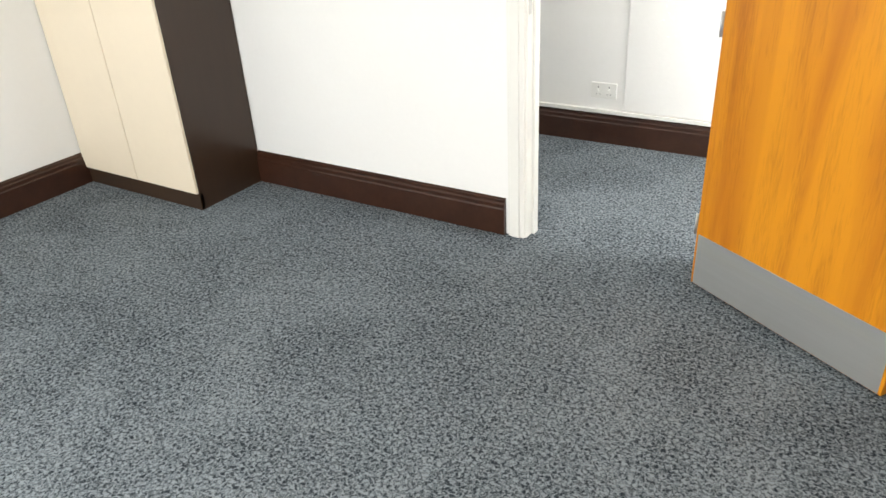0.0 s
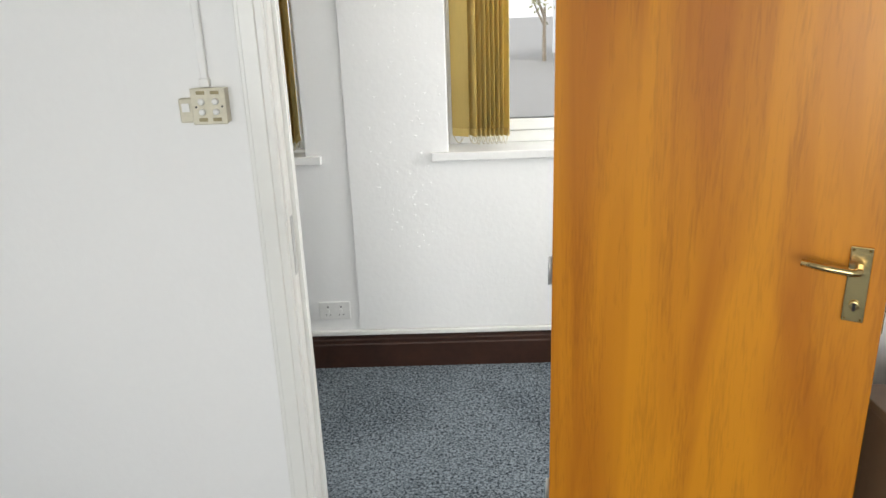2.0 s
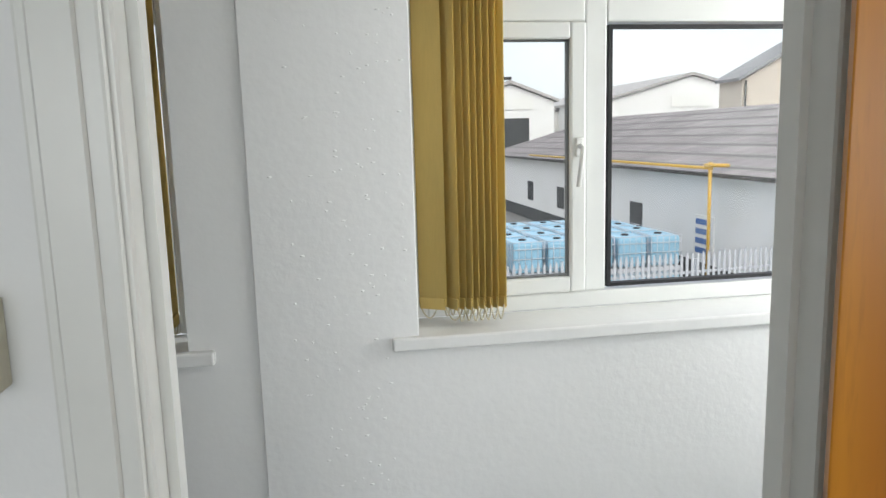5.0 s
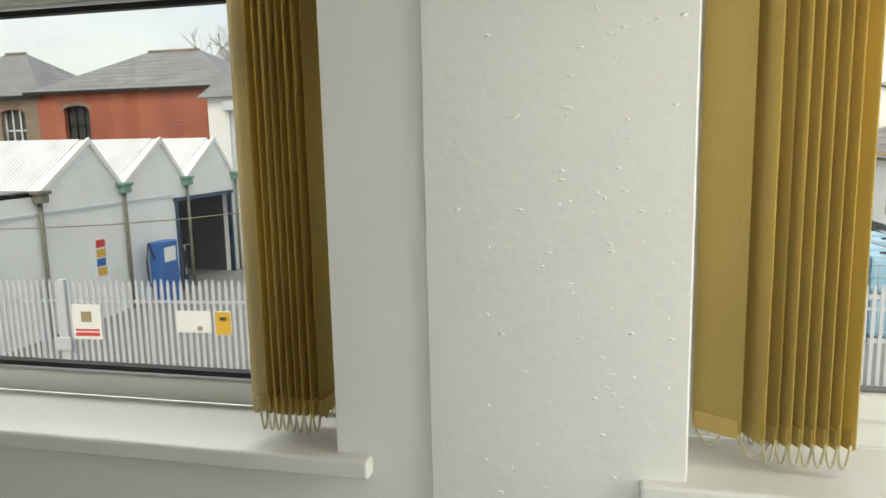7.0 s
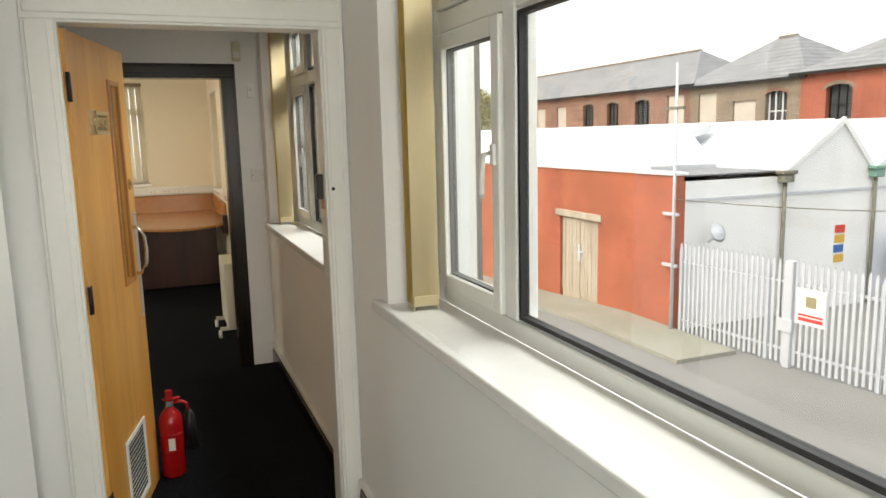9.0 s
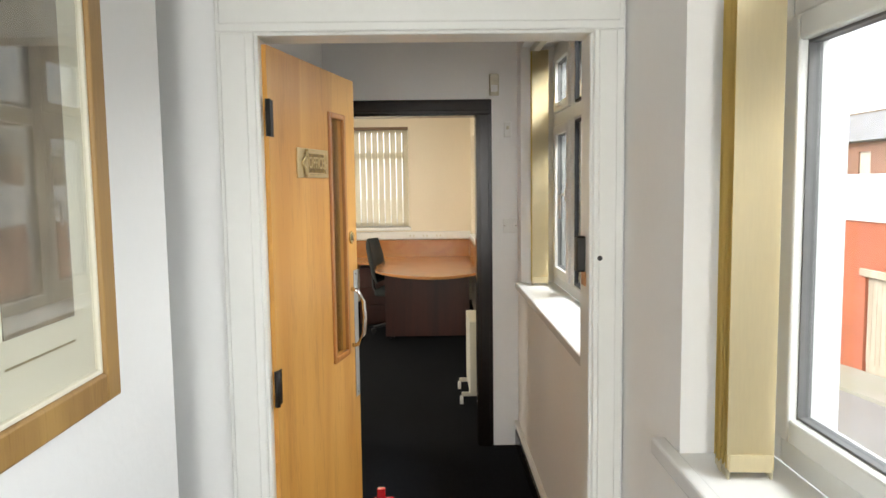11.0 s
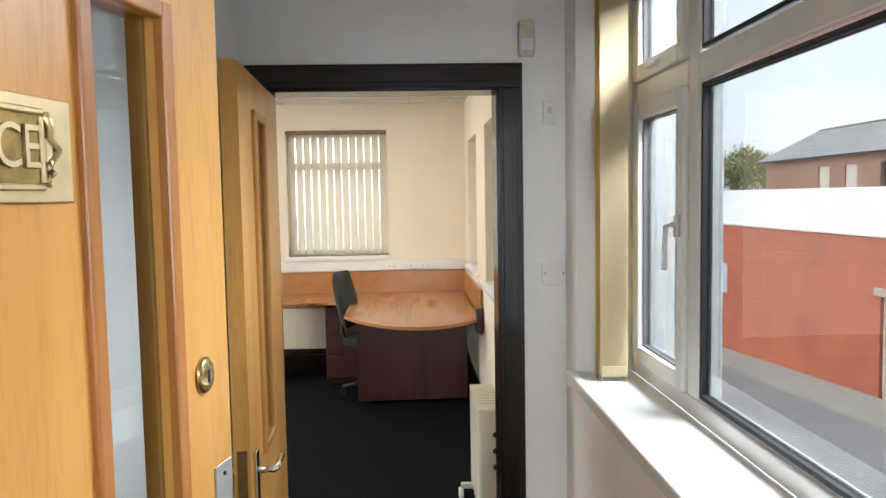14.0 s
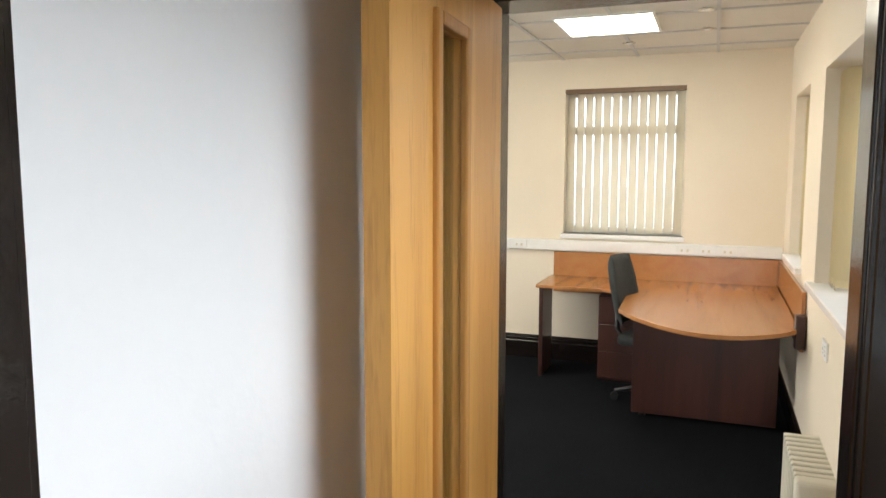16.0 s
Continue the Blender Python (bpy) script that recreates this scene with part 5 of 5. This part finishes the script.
part("pipework", tube([(0.2, 0.8, 0), (0.2, 0.8, 1.4), (0.2, 1.3, 1.4), (0.2, 1.3, 0)], 0.05, 6), "galv", reel)
for i, (y, z, m) in enumerate(((22.0, -1.5, "signred"), (22.0, -1.8, "yellow"), (21.97, -2.1, "blue"), (22.0, -2.4, "yellow"))):
    solid("safety_sign", boxes(((WX + 0.002, y - 0.2, z - 0.12), (WX + 0.02, y + 0.2, z + 0.12))), m, "small coloured safety notice on the white wall", "sign", group="safety signs")
dish = thing("satellite_dish", "grey satellite dish on the white corner", "dish", (WX + 0.1, FY + 1.1, -1.2))
part("bowl", lathe([(0.02, 0.08), (0.13, 0.06), (0.24, 0.0), (0.26, 0.0), (0.13, 0.045)], 18), "galv", dish).matrix_basis = pose(0.35, 0, 0, 0, 70, 0)
part("bracket", tube([(0, 0, -0.3), (0.25, 0, -0.1), (0.3, 0, 0)], 0.03, 6), "galv", dish)
pole = thing("wall_pole", "tall grey pole at the brick corner with crossbar", "pole", (WX + 0.12, FY - 0.12, GROUND))
part("shaft", tube([(0, 0, 0), (0, 0, 7.2)], 0.05, 8, 0.035), "galv", pole)
part("crossbar", boxes(((-0.5, -0.04, 6.0), (0.3, 0.04, 6.08))), "drain", pole)
for z in (1.8, 3.2):
    part("clamp", boxes(((-0.45, 0, z), (0.1, 0.1, z + 0.08))), "galv", pole)
wire = bmesh.new()
add_tube(wire, [(WX + 0.12 + 14 * u, FY - 0.12 - 0.2 * u, -0.25 - 0.3 * math.sin(math.pi * u) + 1.2 * u) for u in (i / 8 for i in range(9))], 0.012, 5)
solid("overhead_wire", wire, "drain", "thin sagging overhead wire", "wire")

# palisade fence and gate
fa, fb2 = Vector((-16.8, FY + 0.05, 0)), Vector((14.0, 18.6, 0))
span = fb2 - fa
LEN = span.length
ang = math.degrees(math.atan2(span.y, span.x))
fence = thing("palisade_fence", "galvanised steel palisade fence with pointed pales along the yard", "fence", (fa.x, fa.y, GROUND), ang)
pale = prism([(-0.034, 0.06), (0.034, 0.06), (0.034, 2.36), (0.012, 2.5), (0, 2.44), (-0.012, 2.5), (-0.034, 2.36)], 1, -0.012, 0.012)
pale_me = mesh_of("pale", pale, "galv")
n = int(LEN / 0.152)
for i in range(n):
    ob = new("pale", pale_me)
    ob.parent = fence
    ob.matrix_basis = pose(0.1 + i * 0.152, -0.03, 0.02 * math.sin(i * 1.7), 0, 0, 0)
for z in (0.35, 1.95):
    part("rail", boxes(((0, 0.0, z), (LEN, 0.05, z + 0.06))), "galv", fence)
for i in range(int(LEN / 2.75) + 1):
    part("post", boxes(((i * 2.75 - 0.05, 0.05, 0), (i * 2.75 + 0.05, 0.13, 2.3))), "galv", fence)
part("gate_post", boxes(((3.36, -0.12, 0), (3.54, 0.06, 2.5)), bevel=0.01), "galv", fence, "heavy gate post")
part("latch", boxes(((3.2, -0.16, 0.85), (3.6, -0.1, 1.15)), bevel=0.01), "galv", fence)


def notice(s, z, w, h, name, label, rows):
    p = fa + span.normalized() * s
    t = thing(name, label, "sign", (p.x, p.y, GROUND), ang, group="fence signs")
    part("board", boxes(((-w / 2, -0.075, z), (w / 2, -0.055, z + h)), bevel=0.004), "white_plastic", t)
    for m, a, b, c, d in rows:
        part("print_bar", boxes(((a * w, -0.079, z + c * h), (b * w, -0.076, z + d * h))), m, t)


notice(4.0, 1.1, 0.72, 0.82, "site_notice", "white site notice with red band on the fence", [("signred", -0.42, 0.42, 0.10, 0.20), ("signred", -0.42, 0.42, 0.24, 0.30), ("label", -0.18, 0.18, 0.5, 0.8)])
notice(6.6, 1.3, 0.82, 0.5, "site_notice", "small white notice on the fence", [("label", 0.1, 0.25, 0.1, 0.3)])
notice(7.3, 1.25, 0.38, 0.55, "site_notice", "yellow warning notice on the fence", [("yellow", -0.48, 0.48, 0.03, 0.97), ("black", -0.2, 0.2, 0.6, 0.75)])
notice(23.2, 1.05, 1.0, 0.85, "site_notice", "white notice on the fence", [("label", -0.3, 0.3, 0.45, 0.52)])

# long red brick mill with hipped slate roofs
RY = 40.0
mill = thing("brick_mill", "old red brick mill with hipped slate roofs and arched windows", "building")


def mill_block(x0, x1, y, eave, material, wins):
    holes = [(c - w / 2, c + w / 2, s, h) for c, w, s, h, k in wins]
    part("wall", facade_x(x0, x1, y, GROUND, eave, 0.5, holes), material, mill)
    for c, w, s, h, k in wins:
        if k == "blank":
            part("blocked_window", boxes(((c - w / 2, y + 0.12, s), (c + w / 2, y + 0.3, h))), "stone_house", mill, "pale blocked window")
            continue
        # dark sheet behind the bars stands in for the unlit room
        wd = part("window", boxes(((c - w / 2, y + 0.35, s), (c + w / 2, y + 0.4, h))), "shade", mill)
        part("bars", boxes(*[((c + q * w - 0.04, y + 0.27, s), (c + q * w + 0.04, y + 0.34, h)) for q in (-0.46, -0.16, 0.16, 0.46)], ((c - w / 2, y + 0.27, (s + h) / 2 - 0.04), (c + w / 2, y + 0.34, (s + h) / 2 + 0.04))), "white_brick" if k == "white" else "iron", wd)
        arch = [(c + w / 2 * math.cos(a), h - 0.28 + 0.28 * math.sin(a)) for a in (math.pi * i / 10 for i in range(11))]
        part("arch_infill", prism(arch + [(c - w / 2, h + 0.02), (c + w / 2, h + 0.02)], 1, y + 0.02, y + 0.3), material, wd)
        hood = bmesh.new()
        for i in range(10):
            a0, a1 = math.pi * i / 10, math.pi * (i + 1) / 10
            q = [(c + r * math.cos(a), h - 0.28 + (r - w / 2 + 0.28) * math.sin(a)) for a, r in ((a0, w / 2), (a1, w / 2), (a1, w / 2 + 0.2), (a0, w / 2 + 0.2))]
            vs = [[hood.verts.new((px, yy, pz)) for px, pz in q] for yy in (y - 0.03, y + 0.02)]
            hood.faces.new(vs[0])
            for e in range(4):
                hood.faces.new((vs[0][e], vs[0][(e + 1) % 4], vs[1][(e + 1) % 4], vs[1][e]))
        part("arch", hood, "stone" if material != "stone" else "brown_brick", wd)


def hip_roof(x0, x1, y0, y1, eave, ridge, run):
    bm = bmesh.new()
    ym = (y0 + y1) / 2
    v = [bm.verts.new(p) for p in ((x0, y0, eave), (x1, y0, eave), (x1, y1, eave), (x0, y1, eave), (x0 + run, ym, ridge), (x1 - run, ym, ridge))]
    for f in ((0, 1, 5, 4), (2, 3, 4, 5), (1, 2, 5), (3, 0, 4), (0, 3, 2, 1)):
        bm.faces.new([v[i] for i in f])
    part("roof", bm, "slate", mill)
    part("gutter", boxes(((x0, y0 - 0.12, eave - 0.12), (x1, y0 + 0.02, eave + 0.04))), "iron", mill, "dark gutter")
    part("ridge", boxes(((x0 + run, ym - 0.15, ridge - 0.05), (x1 - run, ym + 0.15, ridge + 0.08))), "stone", mill)


mill_block(-35.0, -22.0, RY, 4.75, "brick_far", [(-32.3, 1.75, 1.6, 3.95, "dark")])
mill_block(-45.0, -35.0, RY + 0.15, 4.6, "stone", [(-37.0, 1.75, 1.3, 3.85, "white"), (-39.7, 2.0, 1.2, 3.35, "blank"), (-43.2, 1.8, 1.2, 4.0, "blank")])
mill_block(-78, -45.0, RY + 0.3, 4.8, "brown_brick", [(-50.9, 1.9, 1.6, 4.0, "dark"), (-55.0, 1.7, 1.6, 4.0, "dark"), (-58.8, 1.7, 1.6, 4.0, "dark"), (-46.8, 1.9, 1.2, 4.1, "blank"), (-63.5, 1.7, 1.4, 3.9, "blank"), (-67.5, 1.7, 1.4, 3.9, "blank")])
hip_roof(-35.6, -21.6, RY - 0.3, RY + 10, 4.75, 7.45, 5.2)
hip_roof(-46.0, -34.5, RY - 0.15, RY + 9, 4.6, 7.75, 5.0)
hip_roof(-80.0, -44.5, RY + 0.0, RY + 9, 4.8, 7.8, 4.5)
part("side_wall", boxes(((-22.5, RY + 0.5, GROUND), (-22.0, RY + 10, 4.75))), "brick_far", mill)

# white building with shutter past the mill
wh = thing("white_unit", "white rendered unit with grey roller shutter", "building")
part("wall", facade_x(-21.8, -12.5, 37.0, GROUND, 3.9, 0.4, [(-20.6, -18.6, -1.2, 3.2)]), "white_brick", wh)
part("shutter", boxes(((-20.6, 37.1, -1.2), (-18.6, 37.2, 3.2))), "galv", wh, "grey roller shutter")
part("shutter_box", boxes(((-20.8, 36.7, 3.2), (-18.4, 37.3, 3.7)), bevel=0.03), "galv", wh)
part("base", boxes(((-21.8, 36.9, GROUND), (-12.5, 37.0, -2.9))), "shade", wh)
part("window", boxes(((-16.2, 36.93, 0.9), (-15.2, 37.02, 3.0))), "shade", wh)
part("canopy", boxes(((-16.6, 36.2, -0.9), (-13.0, 37.0, -0.6))), "slate", wh)
part("sign", boxes(((-18.0, 36.95, -1.9), (-17.0, 37.0, -0.4))), "blue", wh)
part("roof", prism([(36.6, 3.9), (41.0, 6.0), (45.4, 3.9)], 0, -22.2, -12.2), "slate", wh)
part("side", boxes(((-12.9, 37.4, GROUND), (-12.5, 45, 3.9))), "white_brick", wh)

# low tiled building beyond the tanks, yellow gas pipe
lo = thing("low_tiled_building", "low white building with grey tiled hipped roof", "building")
part("wall", boxes(((11.9, 17.4, GROUND), (24, 56, 0.15))), "white_brick", lo)
bm = bmesh.new()
v = [bm.verts.new(p) for p in ((11.4, 16.8, 0.15), (24.6, 16.8, 0.15), (24.6, 57, 0.15), (11.4, 57, 0.15), (18, 24.5, 2.6), (18, 50, 2.6))]
for f in ((0, 1, 4), (1, 2, 5, 4), (2, 3, 5), (3, 0, 4, 5), (0, 3, 2, 1)):
    bm.faces.new([v[i] for i in f])
part("roof", bm, "slate_low", lo)
part("gutter", boxes(((11.3, 16.8, 0.04), (11.42, 57, 0.18)), ((11.4, 16.7, 0.04), (24.6, 16.82, 0.18))), "iron", lo, "dark green gutter")
part("dark_plinth", boxes(((11.86, 20.0, GROUND), (11.9, 56, -3.1))), "shade", lo)
part("notice_board", boxes(((11.84, 24.3, -2.9), (11.9, 25.6, -1.4))), "white_plastic", lo)
for i in range(4):
    part("notice_row", boxes(((11.82, 24.45, -2.75 + i * 0.34), (11.84, 25.45, -2.55 + i * 0.34))), "blue", lo)
for y in (30, 35, 40, 46):
    w = part("window", boxes(((11.86, y, -2.6), (11.92, y + 1.2, -1.4))), "shade", lo)
gp = thing("gas_pipe", "yellow gas pipe along the eave", "pipe", (11.1, 0, 0))
part("pipe", tube([(0, 44, 0.35), (0, 23.2, 0.35)], 0.05, 8), "yellow", gp)
part("drop", tube([(0, 23.3, 0.55), (0, 23.3, GROUND)], 0.06, 8), "yellow", gp)
part("stub", tube([(-0.2, 23.3, 0.45), (0.3, 22.7, 0.45)], 0.06, 8), "yellow", gp)


def ibc_tank():
    t = thing("ibc_tank", "pale blue plastic tank in a wire cage", "tank", (0, 0, 0), group="stacked tanks")
    part("bottle", boxes(((-0.48, -0.58, 0.16), (0.48, 0.58, 1.1)), bevel=0.08, seg=2), "ibc", t)
    part("pallet", boxes(((-0.5, -0.6, 0), (0.5, 0.6, 0.13))), "galv", t)
    part("cap", lathe([(0.12, 1.1), (0.12, 1.14), (0.02, 1.15)], 12), "black", t)
    cg = bmesh.new()
    for z in (0.3, 0.6, 0.9, 1.12):
        for a, b in (((-0.5, -0.6), (0.5, -0.6)), ((-0.5, -0.6), (-0.5, 0.6)), ((0.5, -0.6), (0.5, 0.6))):
            add_tube(cg, [(*a, z), (*b, z)], 0.012, 4)
    for i in range(6):
        add_tube(cg, [(-0.5 + 0.2 * i, -0.6, 0.13), (-0.5 + 0.2 * i, -0.6, 1.12)], 0.01, 4)
        add_tube(cg, [(-0.5, -0.6 + 0.24 * i, 0.13), (-0.5, -0.6 + 0.24 * i, 1.12)], 0.01, 4)
    part("cage", cg, "galv", t, "wire cage")
    return t


tank = ibc_tank()
tank.matrix_basis = pose(4.7, 23.0, GROUND, 0, 0, 3)
rr = random.Random(9)
for ix in range(5):
    for iy in range(6):
        for iz in range(2):
            if (ix, iy, iz) == (0, 0, 0) or (iy > 3 and iz):
                continue
            copy_thing(tank, pose(4.7 + ix * 1.12 - iy * 0.1, 23.0 + iy * 1.35, GROUND + iz * 1.15, 0, 0, 3 + rr.uniform(-3, 3)))

# far sheds, house, lamp post
def shed(name, x0, x1, y, eave, ridge, depth, label, wallm="stone_house", roofm="roof_pale"):
    s = thing(name, label, "building")
    xm = (x0 + x1) / 2
    part("wall", prism([(x0, GROUND), (x1, GROUND), (x1, eave), (xm, ridge), (x0, eave)], 1, y, y + depth), wallm, s)
    part("roof", prism([(x0 - 0.4, eave - 0.05), (xm, ridge + 0.1), (x1 + 0.4, eave - 0.05), (x1 + 0.4, eave + 0.2), (xm, ridge + 0.4), (x0 - 0.4, eave + 0.2)], 1, y - 0.3, y + depth), roofm, s)
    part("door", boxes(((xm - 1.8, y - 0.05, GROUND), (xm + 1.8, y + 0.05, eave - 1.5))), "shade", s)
    part("sign", boxes(((xm - 2.2, y - 0.08, eave - 0.7), (xm + 2.2, y - 0.02, eave + 0.4))), "white_plastic", s)
    return s


shed("far_shed", 26.6, 44.4, 70, 4.6, 6.9, 30, "pale far-off shed with low gable", "white_brick")
shed("far_shed", 12.0, 20.5, 68, 4.6, 6.2, 30, "white far-off shed with low gable", "white_brick")
shed("far_shed", 22.5, 30.0, 85, 2.6, 4.2, 20, "white far-off shed with low gable", "white_brick")
ho = shed("far_house", 28.6, 40, 50, 5.0, 8.0, 3.0, "pale stone house with slate roof", "stone_house", "slate")
for x in (29.6, 32.6):
    part("window", boxes(((x, 49.9, 0.8), (x + 1.0, 50.02, 3.0))), "shade", ho)
part("downpipe", tube([(28.8, 49.85, 5.0), (28.8, 49.85, GROUND)], 0.08, 6), "iron", ho)
lpst = thing("street_lamp", "slim grey lamp post with twin heads", "street lamp", (7.9, 38, GROUND))
part("shaft", tube([(0, 0, 0), (0, 0, 8.4)], 0.08, 8, 0.05), "galv", lpst)
part("head", boxes(((-0.7, -0.12, 8.25), (-0.1, 0.12, 8.4)), ((0.1, -0.12, 8.25), (0.5, 0.12, 8.4)), bevel=0.03), "iron", lpst)


def branches(bm, p, d, length, r, depth, rnd):
    q = p + d * length
    mid = p.lerp(q, 0.5) + Vector((rnd.uniform(-1, 1), rnd.uniform(-1, 1), 0)) * length * 0.05
    add_tube(bm, [p, mid, q], r, 4 if depth < 3 else 6, r * 0.6, False)
    if depth:
        for i in range(3 if depth > 1 else 4):
            nd = (d + Vector((rnd.uniform(-1, 1), rnd.uniform(-1, 1), rnd.uniform(-0.15, 0.5))) * 0.75).normalized()
            branches(bm, p.lerp(q, rnd.uniform(0.55, 1)), nd, length * rnd.uniform(0.55, 0.8), r * 0.55, depth - 1, rnd)


def tree(x, y, h, seed, leaves, label):
    rnd = random.Random(seed)
    t = thing("tree", label, "tree", (x, y, GROUND))
    bm = bmesh.new()
    branches(bm, Vector((0, 0, 0)), Vector((0, 0, 1)), h * 0.4, h * 0.018, 5 if not leaves else 4, rnd)
    tips = [v.co.copy() for v in bm.verts if v.co.z > h * 0.35]
    part("trunk", bm, "bark", t)
    if leaves:
        vs, fs = [], []
        for i in range(leaves):
            c = rnd.choice(tips) + Vector((rnd.gauss(0, 0.5), rnd.gauss(0, 0.5), rnd.gauss(0, 0.4)))
            a, b = Vector((rnd.uniform(-1, 1), rnd.uniform(-1, 1), rnd.uniform(-1, 1))).normalized() * 0.22, Vector((rnd.uniform(-1, 1), rnd.uniform(-1, 1), rnd.uniform(-1, 1))).normalized() * 0.15
            k = len(vs)
            vs += [c + a, c + b, c - a, c - b]
            fs.append((k, k + 1, k + 2, k + 3))
        me = bpy.data.meshes.new("crown")
        me.from_pydata([tuple(v) for v in vs], [], fs)
        me.materials.append(M["leaf"])
        cr = new("crown", me)
        cr.parent = t
        cr["kind"] = "stuff"


for i, (x, y, h) in enumerate(((-34, 58, 17), (-30.5, 60, 16), (-27.5, 59, 16), (-25, 60, 15))):
    tree(x, y, h, i, 0, "bare winter tree behind the mill")
for i, (x, y, h) in enumerate(((-92, 40, 11), (-98, 47, 12), (-86, 33, 10), (-104, 38, 11), (-110, 55, 12))):
    tree(x, y, h, 20 + i, 2600, "tree in pale spring leaf in the distance")
for i, (x, y, h) in enumerate(((13, 88, 15), (9, 82, 14), (19, 105, 14), (34, 118, 13), (42, 112, 13), (52, 110, 14))):
    tree(x, y, h, 40 + i, 1800, "pale hazy tree in the distance")
